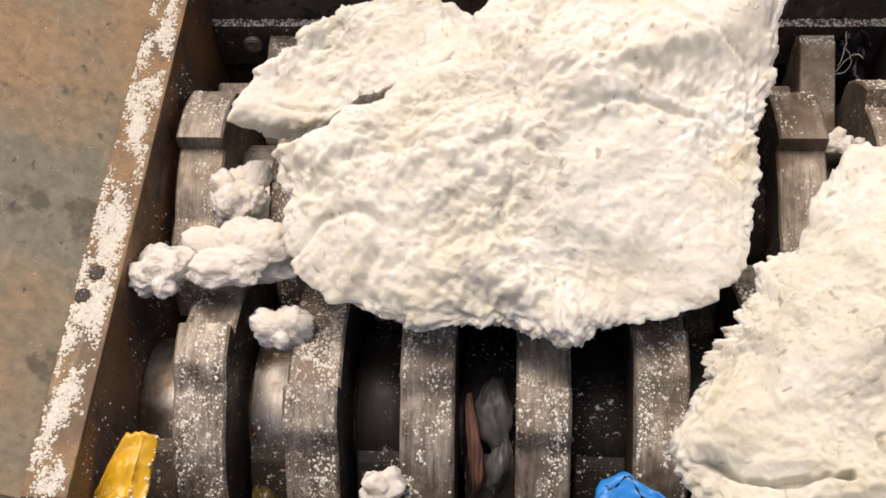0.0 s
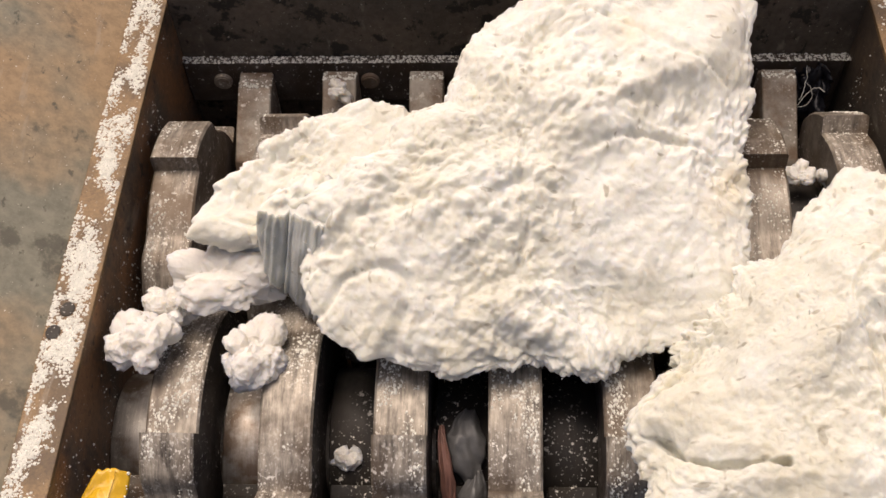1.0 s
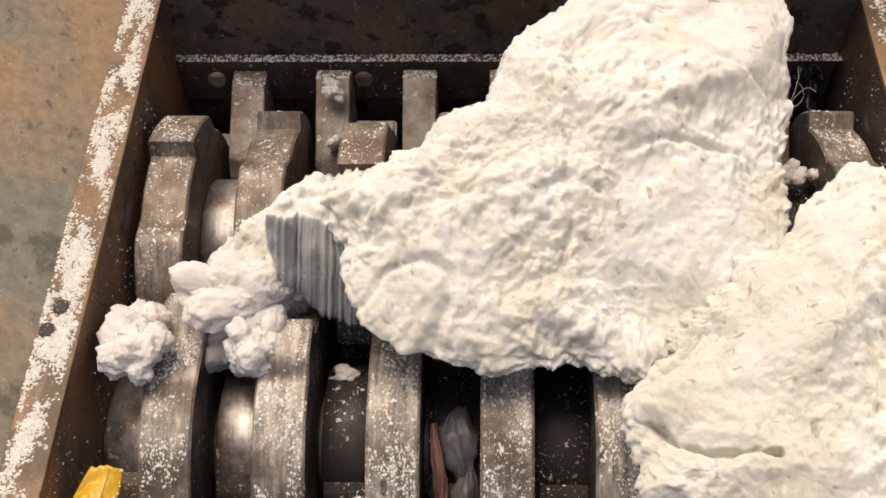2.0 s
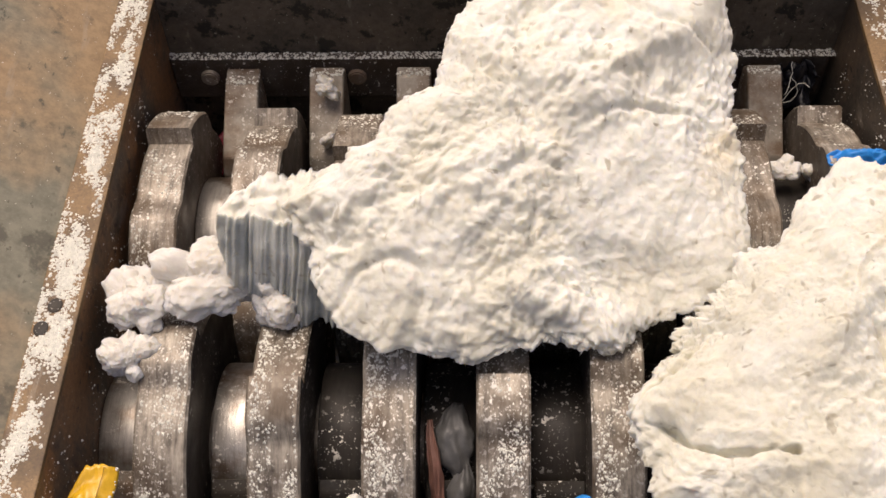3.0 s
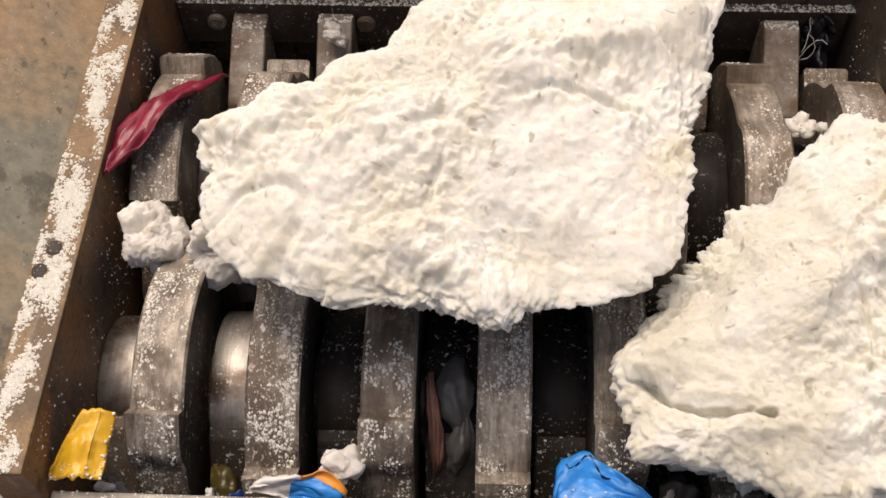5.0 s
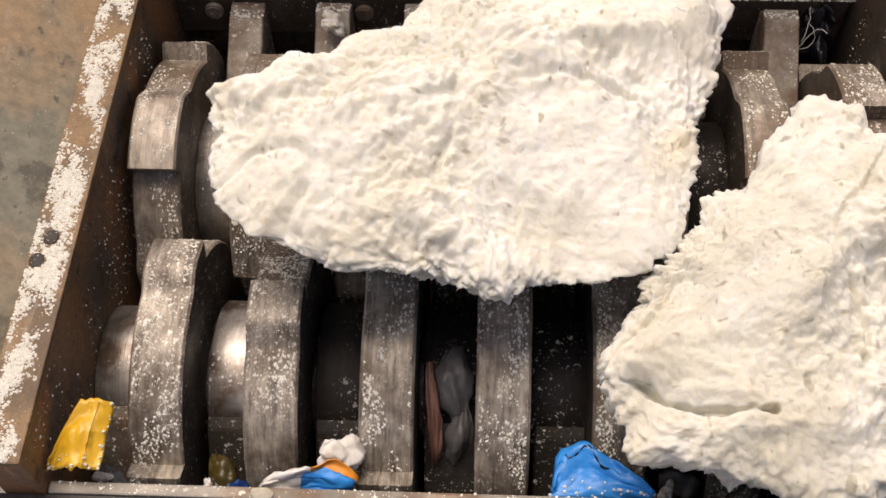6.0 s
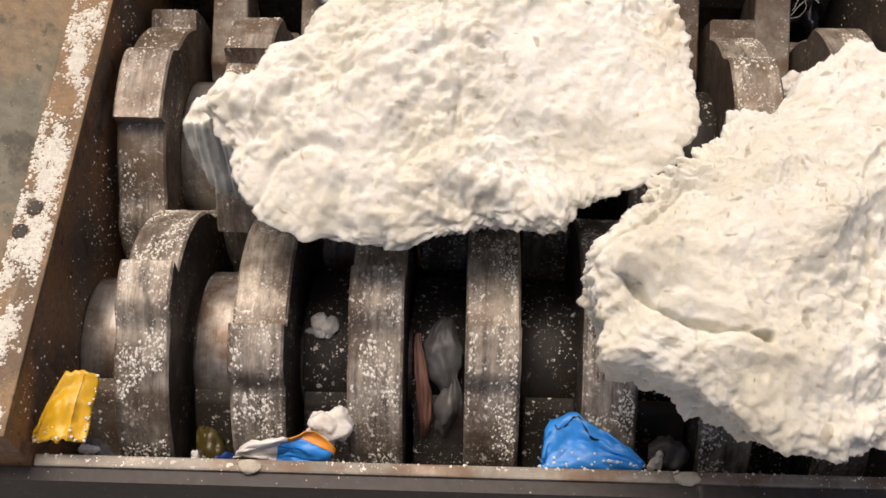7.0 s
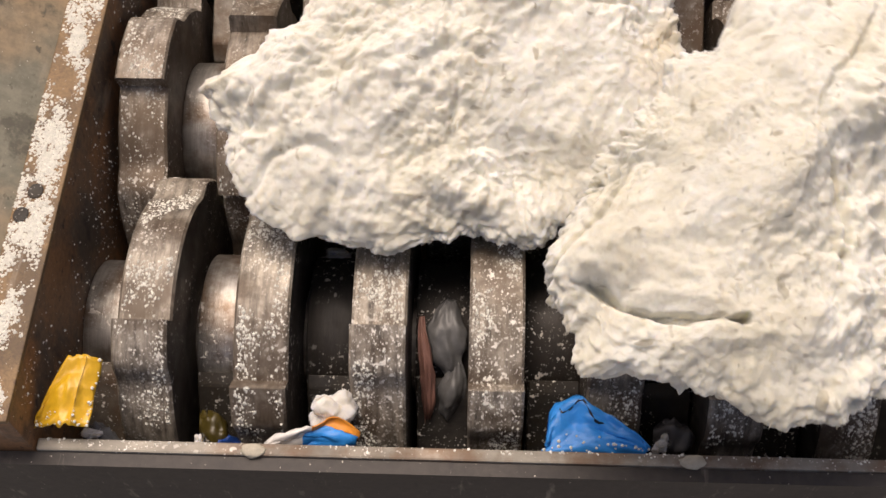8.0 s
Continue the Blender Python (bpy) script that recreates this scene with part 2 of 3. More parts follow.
def weld_spot(x):
    bm = bmesh.new()
    bmesh.ops.create_icosphere(bm, subdivisions=3, radius=1)
    for v in bm.verts:
        v.co = Vector((v.co.x * 0.0085, v.co.y * 0.005, v.co.z * 0.003)) * (1 + 0.25 * noise.noise(v.co * 2 + Vector((x * 40, 0, 0))))
    ob = tagged(part("weld_spot", bm, WELD, smooth=True), "pale weld blob on the front rail", "weld", "welds on the rail")
    ob.matrix_basis = pose(x, -0.128, 0.090)


for wx in (0.077, 0.366):
    weld_spot(wx)


# ---- the cutters ----
def radius_at(deg, teeth, tip, base, land, fall):
    """The cutter's radius; deg runs back from a tooth's leading edge."""
    a = deg % (360.0 / teeth)
    if a < land:
        return tip - 0.003 * a / land
    if a < land + fall:
        s = (a - land) / fall
        return tip - 0.003 + (base - tip + 0.003) * (s * s * (3 - 2 * s))
    return base


def cutter_mesh(name, teeth, sign, tip, base, land, fall, mat, flank):
    """A hooked disc on the x axis; a tooth's leading edge points along +y. sign: the way in which it turns."""
    period = 360.0 / teeth
    angles = []
    for k in range(teeth):
        angles += [k * period + a for a in (0.0, land * 0.25, land * 0.5, land * 0.75, land)]
        angles += [k * period + land + fall * i / 7 for i in range(1, 8)]
        left = period - land - fall
        angles += [k * period + land + fall + left * i / 9 for i in range(1, 9)] + [k * period + period - 3.0, k * period + period - 0.4]
    bm = bmesh.new()
    rings = []
    for x, cut in ((-0.0192, 0.0018), (-0.0174, 0.0), (0.0174, 0.0), (0.0192, 0.0018)):
        ring = []
        for a in angles:
            r = radius_at(a, teeth, tip, base, land, fall) - cut
            th = -sign * radians(a)
            ring.append(bm.verts.new((x, r * math.cos(th), r * math.sin(th))))
        rings.append(ring)
    hubs = []
    for x in (-0.0192, 0.0192):
        hubs.append([bm.verts.new((x, 0.04 * math.cos(-sign * radians(a)), 0.04 * math.sin(-sign * radians(a)))) for a in angles])
    chain = [hubs[0], *rings, hubs[1]]
    n = len(angles)
    for p, q in zip(chain, chain[1:]):
        for i in range(n):
            f = bm.faces.new((p[i], p[(i + 1) % n], q[(i + 1) % n], q[i]))
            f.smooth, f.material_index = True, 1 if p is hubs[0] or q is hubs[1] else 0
    bmesh.ops.recalc_face_normals(bm, faces=bm.faces)
    for e in bm.edges:
        e.smooth = e.calc_face_angle(0.0) < radians(28)
    me = bpy.data.meshes.new(name)
    bm.to_mesh(me)
    bm.free()
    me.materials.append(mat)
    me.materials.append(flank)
    return me


def ring_mesh(name, r, half, mat, n=64):
    bm = bmesh.new()
    rows = []
    for x, rr in ((-half, r * 0.5), (-half, r - 0.001), (-half + 0.001, r), (half - 0.001, r), (half, r - 0.001), (half, r * 0.5)):
        rows.append([bm.verts.new((x, rr * math.cos(2 * math.pi * i / n), rr * math.sin(2 * math.pi * i / n))) for i in range(n)])
    for p, q in zip(rows, rows[1:]):
        for i in range(n):
            f = bm.faces.new((p[i], p[(i + 1) % n], q[(i + 1) % n], q[i]))
            f.smooth = True
    bmesh.ops.recalc_face_normals(bm, faces=bm.faces)
    me = bpy.data.meshes.new(name)
    bm.to_mesh(me)
    bm.free()
    me.materials.append(mat)
    return me


def rotor(y, cutters, spacers, mesh, label, pitch=PITCH, start=0.0):
    """A shaft with its cutters, (place in pitches, leading edge's angle), and the spacers between them."""
    thing = tagged(new("cutter_rotor"), label, "rotor", "shredder rotors")
    shaft = bmesh.new()
    bmesh.ops.create_cone(shaft, cap_ends=True, segments=48, radius1=0.04, radius2=0.04, depth=0.70, matrix=pose(0.241, 0, 0, 0, 90, 0))
    part("shaft", shaft, SPACER, thing, smooth=True)
    # Spacers past the first pitch carry dirt and the foam's shade in their colour.
    clean, dirty_shaded = ring_mesh("spacer_ring", 0.063, 0.0206, SPACER), ring_mesh("spacer_ring", 0.063, 0.0206, DIRTY_SHADED)
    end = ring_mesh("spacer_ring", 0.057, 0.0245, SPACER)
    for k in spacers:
        ob = new("spacer_ring", end if k < 0 else clean if k < 1 else dirty_shaded)
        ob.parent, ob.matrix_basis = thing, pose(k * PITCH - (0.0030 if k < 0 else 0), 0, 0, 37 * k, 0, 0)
    for k, angle in cutters:
        ob = new("cutter_disc", mesh)
        ob.parent, ob.matrix_basis = thing, pose(k * pitch + start, 0, 0, angle, 0, 0)
    thing.matrix_basis = pose(0, y, 0)
    return thing


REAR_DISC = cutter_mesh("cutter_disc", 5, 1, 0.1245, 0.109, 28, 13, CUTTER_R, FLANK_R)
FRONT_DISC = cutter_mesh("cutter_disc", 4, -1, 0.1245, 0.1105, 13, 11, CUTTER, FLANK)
rear_rotor = rotor(REAR_Y, [(-0.5, 23.2), (0.5, -7), (1.5, 35), (2.5, 9), (3.5, 47), (4.5, -7), (5.5, 22), (6.5, -7)],
                   [0, 1, 2, 3, 4, 5, 6], REAR_DISC, "worn steel rotor with hooked cutter discs along the back wall")
front_rotor = rotor(0.0, [(0, 86), (1, 107), (2, 86), (3, 106), (4, 86), (5, 107), (6, 86)],
                    [-0.5, 0.5, 1.5, 2.5, 3.5, 4.5, 5.5, 6.5], FRONT_DISC, "worn steel rotor with dusty hooked cutter discs beside the front rail", 0.0813, -0.0065)


def rim_dust(teeth, sign, tip, base, land, fall, seed, count):
    """Foam grains in drifts on a disc's rim, as one mesh in the disc's own space."""
    rnd = random.Random(seed)
    verts, faces = [], []
    made = 0
    while made < count:
        a, x = rnd.uniform(0, 360), rnd.uniform(-0.0165, 0.0165)
        thick = 0.02 + 2.6 * noise.noise(Vector((a * 0.045, x * 40, seed))) + 0.8 * noise.noise(Vector((a * 0.16, x * 130, seed + 5))) + 6 * max(0.0, abs(x) - 0.0145) * 40
        if rnd.random() > thick:
            continue
        made += 1
        size = 0.0003 + 0.0012 * rnd.random() ** 2.4
        r = radius_at(a, teeth, tip, base, land, fall) - 0.0001
        th = -sign * radians(a)
        out, along = Vector((0, math.cos(th), math.sin(th))), Vector((0, -math.sin(th), math.cos(th)))
        spot, k, turn = Vector((x, 0, 0)) + out * r, len(verts), rnd.uniform(0, 6.28)
        for i in range(4):
            w = size * rnd.uniform(0.6, 1.3)
            verts.append(spot + Vector((w * math.cos(turn + i * 1.57), 0, 0)) + along * (w * rnd.uniform(0.8, 1.5) * math.sin(turn + i * 1.57)))
        verts.append(spot + out * size * rnd.uniform(0.4, 0.9))
        faces += [(k + i, k + (i + 1) % 4, k + 4) for i in range(4)]
    me = bpy.data.meshes.new("foam_dust")
    me.from_pydata([tuple(v) for v in verts], [], faces)
    me.materials.append(CRUMB)
    return me


for thing, shape, count in ((rear_rotor, (5, 1, 0.1245, 0.109, 28, 13), 1600), (front_rotor, (4, -1, 0.1245, 0.1105, 13, 11), 3200)):
    for n, disc in enumerate([c for c in thing.children if c.name.startswith("cutter_disc")]):
        grains = tagged(new("foam_dust", rim_dust(*shape, 70 + n, count)), "white foam grains stuck to the cutter's rim", kind="stuff")
        grains.parent = disc


# ---- scraper fingers ----
def finger(name, pts, half, x, label, group, mat):
    bm = prism(bmesh.new(), pts, "x", -half, half)
    bmesh.ops.bevel(bm, geom=list(bm.edges), offset=0.0012, segments=1, affect="EDGES")
    ob = tagged(part(name, bm, mat), label, "scraper", group)
    ob.matrix_basis = pose(x, 0, 0)


for k in range(7):
    low = 0.010 if k == 0 else 0.0
    finger("scraper_finger", ((0.351, -0.02), (0.351, 0.066), (0.346, 0.066), (0.343, 0.075 - low), (0.331, 0.074 - low), (0.268, 0.034), (0.259, 0.020), (0.262, -0.02), (0.30, -0.06)), 0.0155,
           k * PITCH + 0.001, "flat grey steel scraper finger under the dusty ledge", "back scraper fingers", FINGER)
# All but the first scraper have the chamber's shade put into their colour.
for k in range(8):
    up = 0.014 if k == 0 else 0.0
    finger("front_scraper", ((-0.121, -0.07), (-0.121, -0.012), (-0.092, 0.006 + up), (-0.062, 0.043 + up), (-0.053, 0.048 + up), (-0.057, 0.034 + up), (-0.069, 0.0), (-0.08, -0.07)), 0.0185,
           (k - 0.5) * PITCH, "steel scraper under the front rail, shade-coloured except the first", "front scraper fingers", LIP if k == 0 else SHADE_DARK)


def bolt_head(x):
    bm = bmesh.new()
    bmesh.ops.create_cone(bm, cap_ends=True, segments=24, radius1=0.009, radius2=0.0082, depth=0.006, matrix=pose(0, -0.003, 0, 90, 0, 0))
    bmesh.ops.bevel(bm, geom=[e for e in bm.edges if e.calc_face_angle(0.0) > 0.6], offset=0.0012, segments=2, affect="EDGES")
    ob = tagged(part("bolt_head", bm, FINGER), "round steel bolt head under the dusty ledge", "bolt", "bolts under the ledge")
    ob.matrix_basis = pose(x, 0.3514, 0.056)


for bx in (-0.032, 0.107, 0.247, 0.387, 0.515):
    bolt_head(bx)


# ---- foam blocks ----
def billow(q):
    return math.sqrt(noise.noise(q) ** 2 + 0.010)


def facets(seed, reach, count, tilt):
    """Broken planes that meet in soft folds, as a height over the plan."""
    rnd = random.Random(seed)
    planes = [(rnd.uniform(-reach, reach), rnd.uniform(-reach, reach), rnd.gauss(0, 0.0035), rnd.gauss(0, tilt), rnd.gauss(0, tilt)) for _ in range(count)]
    cx, cy, ch, gx, gy = (np.array(c) for c in zip(*planes))

    def height(x, y):
        dx, dy = x - cx, y - cy
        far = np.sqrt(dx * dx + dy * dy)
        w = np.exp(-(far - far.min()) / 0.009)
        return 0.011 * math.tanh(float((w * (ch + gx * dx + gy * dy)).sum() / w.sum()) / 0.011)
    return height


def w_edge(s):
    return max(0.0, (s - 0.9) / 0.1)


def chunk_mesh(outline, centre, top, bottom, seed, level, lumps=1.0, ridge=None, under=0.13, cracks=()):
    """A torn block. outline: (degrees, radius) round its centre; top and bottom: the heights of its faces;
    under: how far the rim draws in towards the underside; cracks: lines of (x, y) along which it has split."""
    degs = [outline[-1][0] - 360] + [a for a, _ in outline] + [outline[0][0] + 360]
    rads = [outline[-1][1]] + [r for _, r in outline] + [outline[0][1]]
    bm = bmesh.new()
    bmesh.ops.create_icosphere(bm, subdivisions=level, radius=1)
    off = Vector((seed * 3.7, seed * 1.3, seed * 9.1))
    spin = Matrix.Rotation(0.7, 3, Vector((0.5, 0.3, 0.8)))
    plane = facets(seed + 4, 0.32, 260, 0.20)
    for v in bm.verts:
        flat = math.hypot(v.co.x, v.co.y)
        tilt = math.atan2(flat, v.co.z) / math.pi          # 0 on top, 1 underneath
        a = math.degrees(math.atan2(v.co.y, v.co.x)) % 360
        d = Vector((v.co.x, v.co.y, 0)) / max(flat, 1e-6)
        r = float(np.interp(a, degs, rads))
        r *= 1 + 0.035 * noise.noise(Vector((d.x * 6, d.y * 6, seed))) + 0.018 * noise.noise(Vector((d.x * 17, d.y * 17, seed)))
        side = min(1.0, max(-1.0, (0.5 - tilt) / 0.07))      # 1 on the top face, -1 on the bottom face, between on the rim
        s = min(1.0, (tilt if tilt < 0.5 else 1 - tilt) / 0.43)
        edge = max(0.0, (s - 0.88) / 0.12)
        keep = math.sqrt(max(0.0, 1 - 0.75 * edge * edge))
        z = (top if side > 0 else bottom) * keep if abs(side) == 1 else (bottom + (top - bottom) * (0.5 + 0.5 * side)) * 0.5
        draw = 1 - under * (0.5 - 0.5 * side) ** 1.3 if abs(side) < 1 else (1.0 if side > 0 else 1 - under)
        p = Vector((centre[0], centre[1], 0)) + d * (r * s * draw)
        p.z = z
        if ridge and side > -1:
            # a fold along a line: (x, y, direction, height, reach below it, reach above it)
            rx, ry, turn, high, below, above = ridge
            far = -(p.x - rx) * math.sin(turn) + (p.y - ry) * math.cos(turn) + 0.018 * noise.noise(p * 11 + off)
            p.z += high * max(0.0, 1 - (far / above if far > 0 else -far / below)) * (1 - s ** 6)
        q = spin @ p + off
        warp = q + Vector((noise.noise(q * 20), noise.noise(q * 20 + off), noise.noise(q * 20 - off))) * 0.012
        broken = plane(p.x + 0.010 * noise.noise(q * 24), p.y + 0.010 * noise.noise(q * 24 - off)) if side > -1 else 0.0
        big = noise.noise(q * 6) * 0.013 + noise.noise(q * 13) * 0.006 + broken
        rough = min(1.0, max(0.15, 0.55 + 1.6 * noise.noise(q * 10 - off)))
        near = q + (warp - q) * 0.35
        puff = sum(billow(near * f + off) * a for f, a in ((18, 0.0040), (34, 0.0052), (62, 0.0042), (112, 0.0028), (210, 0.0014))) - 0.0047
        lump = noise.noise(warp * 24) * 0.0034 + puff * (0.30 + 0.80 * rough)
        for f, a, w in ((26, 0.0018, 0.11), (55, 0.0014, 0.14), (105, 0.0011, 0.18), (190, 0.0006, 0.2)):
            lump += a * math.tanh(noise.noise(warp * f - off * 1.7) / w) * (0.25 + 0.9 * rough)
        crease = max(0.0, 1 - abs(noise.noise(warp * 8 + off)) / 0.035) * max(0.0, min(1.0, 4 * noise.noise(q * 6 + off)))
        lump -= 0.005 * crease
        for line in cracks:
            gap = min(((p.xy - Vector(g)) - (Vector(h) - Vector(g)) * min(1.0, max(0.0, (p.xy - Vector(g)).dot(Vector(h) - Vector(g)) / (Vector(h) - Vector(g)).length_squared))).length
                      for g, h in zip(line, line[1:]))
            gap += 0.004 * noise.noise(q * 50) + 0.002 * noise.noise(q * 140)
            lump -= 0.010 * max(0.0, 1 - max(0.0, gap) / 0.0026) - 0.002 * max(0.0, 1 - abs(gap - 0.012) / 0.010)
        fine = noise.fractal(q * 190, 0.7, 2.0, 3) * 0.0009 * (0.4 + 0.9 * rough) * (1 + 2.6 * w_edge(s))
        w = s ** 8
        n = Vector((d.x * w, d.y * w, side * (1 - 0.75 * w))).normalized()
        p += n * (big + lump + fine) * lumps
        v.co = p
    for f in bm.faces:
        f.smooth = True
    return bm


big_block = tagged(part("foam_block", chunk_mesh((
    (0, 0.148), (9, 0.151), (18, 0.152), (27, 0.158), (36, 0.174), (45, 0.205), (54, 0.245), (63, 0.265), (72, 0.262), (81, 0.245), (90, 0.218), (99, 0.196), (108, 0.174),
    (117, 0.159), (126, 0.135), (135, 0.128), (144, 0.118), (153, 0.131), (162, 0.134), (171, 0.137), (180, 0.170), (189, 0.207), (198, 0.202), (207, 0.199), (216, 0.195),
    (225, 0.186), (234, 0.171), (243, 0.154), (252, 0.141), (261, 0.130), (270, 0.121), (279, 0.124), (288, 0.128), (297, 0.122), (306, 0.130), (315, 0.134), (324, 0.141),
    (333, 0.141), (342, 0.151), (351, 0.147)),
    (0, -0.06), 0.006, -0.045, 1, 8, 1.0, (-0.08, -0.02, 0.42, 0.034, 0.17, 0.12), 0.26), FOAM), "large torn block of white wool foam lying on the cutters", "foam block")
right_block = tagged(part("foam_block", chunk_mesh((
    (0, 0.125), (9, 0.127), (18, 0.133), (27, 0.140), (36, 0.147), (45, 0.152), (54, 0.152), (63, 0.159), (72, 0.159), (81, 0.126), (90, 0.110), (99, 0.099), (108, 0.101),
    (117, 0.095), (126, 0.085), (135, 0.087), (144, 0.082), (153, 0.086), (162, 0.100), (171, 0.106), (180, 0.120), (189, 0.130), (198, 0.140), (207, 0.150), (216, 0.153),
    (225, 0.141), (234, 0.130), (243, 0.126), (252, 0.127), (261, 0.138), (270, 0.138), (279, 0.136), (288, 0.131), (297, 0.137), (306, 0.141), (315, 0.141), (324, 0.138),
    (333, 0.133), (342, 0.129), (351, 0.125)),
    (-0.01, -0.05), 0.012, -0.072, 2, 8, 1.15, (-0.02, -0.07, 0.75, 0.024, 0.10, 0.16), 0.15,
    (((-0.150, -0.082), (-0.122, -0.101), (-0.110, -0.112), (-0.094, -0.118), (-0.072, -0.124), (-0.050, -0.127)),)), FOAM_B),
    "cream torn block of wool foam leaning on the front cutters", "foam block")
torn_block = tagged(part("torn_foam", chunk_mesh((
    (0, 0.105), (25, 0.086), (60, 0.056), (100, 0.045), (140, 0.050), (165, 0.080), (188, 0.108), (215, 0.076), (250, 0.043), (290, 0.042), (330, 0.068)),
    (0, 0), 0.014, -0.022, 3, 7, 0.9), FOAM), "ragged lump of white foam being pulled in by the cutters", "foam lump")


def flap_mesh(wide, deep, tall):
    """A tongue of foam whose front the teeth have sheared: a ragged upper edge over a steep face with upright grooves."""
    nx, ring = 120, 84
    bm = bmesh.new()
    rows = []
    for i in range(nx + 1):
        u = i / nx
        x = wide * (u - 0.5)
        taper = max(0.02, math.sin(math.pi * min(1.0, max(0.0, 0.02 + 0.96 * u))) ** 0.45)
        rag = 0.010 * noise.noise(Vector((x * 60, 1.0, 0.0))) + 0.007 * abs(noise.noise(Vector((x * 160, 4.0, 0.0)))) + 0.004 * noise.noise(Vector((x * 380, 7.0, 0.0)))
        row = []
        for k in range(ring):
            v = k / ring
            if v < 0.45:                       # the face, from the ragged edge down
                w = v / 0.45
                groove = 0.006 * noise.noise(Vector((x * 60, 2.0, w * 1.5))) + 0.0022 * noise.noise(Vector((x * 190, 5.0, w * 3)))
                p = Vector((x, rag - 0.034 * w ** 0.8 * taper + groove * min(1.0, 4 * w), 0.004 - tall * w * taper))
            elif v < 0.60:                     # underneath, back to the rear
                w = (v - 0.45) / 0.15
                p = Vector((x, rag - 0.034 * taper + (deep + 0.03) * w * taper, 0.004 - tall * taper * (1 - 0.4 * w)))
            elif v < 0.70:                     # the rear
                w = (v - 0.60) / 0.10
                p = Vector((x, rag + (deep - 0.004) * taper, 0.004 - tall * taper * 0.6 * (1 - w) - 0.012 * w))
            else:                              # the upper side, forward to the edge
                w = (v - 0.70) / 0.30
                p = Vector((x, rag + deep * taper * (1 - w), 0.004 - 0.012 * (1 - w) ** 2))
            upper = v >= 0.70
            q = p * 1.0 + Vector((3.0, 1.0, 2.0))
            p += Vector((0.3, -0.2, 1.0 if upper else 0.2)) * (0.004 * noise.noise(q * 45) + 0.0035 * math.tanh(noise.noise(q * 80) / 0.2) * (1 if upper else 0.25) + 0.0014 * noise.noise(q * 220))
            row.append(bm.verts.new(p))
        rows.append(row)
    for p, q in zip(rows, rows[1:]):
        for k in range(ring):
            f = bm.faces.new((p[k], q[k], q[(k + 1) % ring], p[(k + 1) % ring]))
            # The face and underside take the foam with shade in its colour.
            f.smooth, f.material_index = True, 1 if k / ring < 0.6 else 0
    bm.faces.new(rows[0])
    bm.faces.new(rows[-1])
    bmesh.ops.recalc_face_normals(bm, faces=bm.faces)
    return bm


sheared_flap = tagged(part("foam_flap", flap_mesh(0.135, 0.060, 0.085), FOAM), "sheared flap of white foam, its grooved cut face greyed for shade", "foam flap")
sheared_flap.data.materials.append(CUT_SHADED)


def fibres(block, count, seed, length):
    """Loose strands of wool that stand off a block's surface."""
    rnd = random.Random(seed)
    verts, faces = [], []
    points = block.data.vertices
    for _ in range(count):
        v = points[rnd.randrange(len(points))]
        side = Vector((rnd.gauss(0, 1), rnd.gauss(0, 1), rnd.gauss(0, 1))).normalized()
        out = (v.normal * 0.55 + side).normalized()
        across = out.cross(v.normal + side * 0.3).normalized()
        size = length * rnd.uniform(0.3, 1.0)
        wide = size * rnd.uniform(0.03, 0.09)
        bend = side * size * 0.35
        k = len(verts)
        base, mid, tip = v.co - out * size * 0.2, v.co + out * size * 0.45, v.co + out * size * 0.85 + bend
        verts += [base - across * wide, base + across * wide, mid - across * wide * 0.8, mid + across * wide * 0.8, tip]
        faces += [(k, k + 1, k + 3, k + 2), (k + 2, k + 3, k + 4)]
    me = bpy.data.meshes.new("wool_fuzz")
    me.from_pydata([tuple(v) for v in verts], [], faces)
    me.materials.append(block.data.materials[0])
    ob = new("wool_fuzz", me)
    ob.parent = block
    return tagged(ob, "loose white strands standing off the foam", kind="stuff")


fibres(big_block, 5000, 1, 0.0042)
fibres(right_block, 4000, 2, 0.0042)
fibres(torn_block, 1500, 3, 0.0042)
fibres(sheared_flap, 900, 4, 0.0040)


def tuft(radius, seed, squash=0.7, name="foam_tuft", label="small ragged tuft of white foam on the cutters", long=1.0, level=6):
    """A fluffy clump: the hull of many round puffs, seen from its middle."""
    rnd = random.Random(seed)
    puffs = []
    for _ in range(17):
        d = Vector((rnd.gauss(0, 1), rnd.gauss(0, 1), rnd.gauss(0, 1))).normalized()
        puffs.append((d * rnd.uniform(0.3, 0.8), rnd.uniform(0.24, 0.46)))
    puffs.append((Vector((0, 0, 0)), 0.5))
    bm = bmesh.new()
    bmesh.ops.create_icosphere(bm, subdivisions=level, radius=1)
    for v in bm.verts:
        d = v.co.normalized()
        reach = 0.0
        for c, r in puffs:
            along = d.dot(c)
            inside = r * r - (c.length_squared - along * along)
            if inside > 0:
                reach += max(0.0, along + math.sqrt(inside)) ** 9
        far = reach ** (1 / 9) * 0.93
        q = d * far + Vector((seed, 0, seed * 0.7))
        far += 0.13 * noise.fractal(q * 3.0, 0.8, 2.0, 4) + 0.03 * noise.noise(q * 13)
        v.co = Vector((d.x * long, d.y, d.z * squash)) * (radius * far)
    return tagged(part(name, bm, WOOL, smooth=True), label, "foam tuft", "foam tufts")


tufts = [tuft(0.032, 4, 0.8), tuft(0.036, 5, 0.7, long=1.35), tuft(0.031, 6, 0.8), tuft(0.024, 9, 0.8)]
for n, wool in enumerate(tufts):
    fibres(wool, 500, 20 + n, 0.0032)


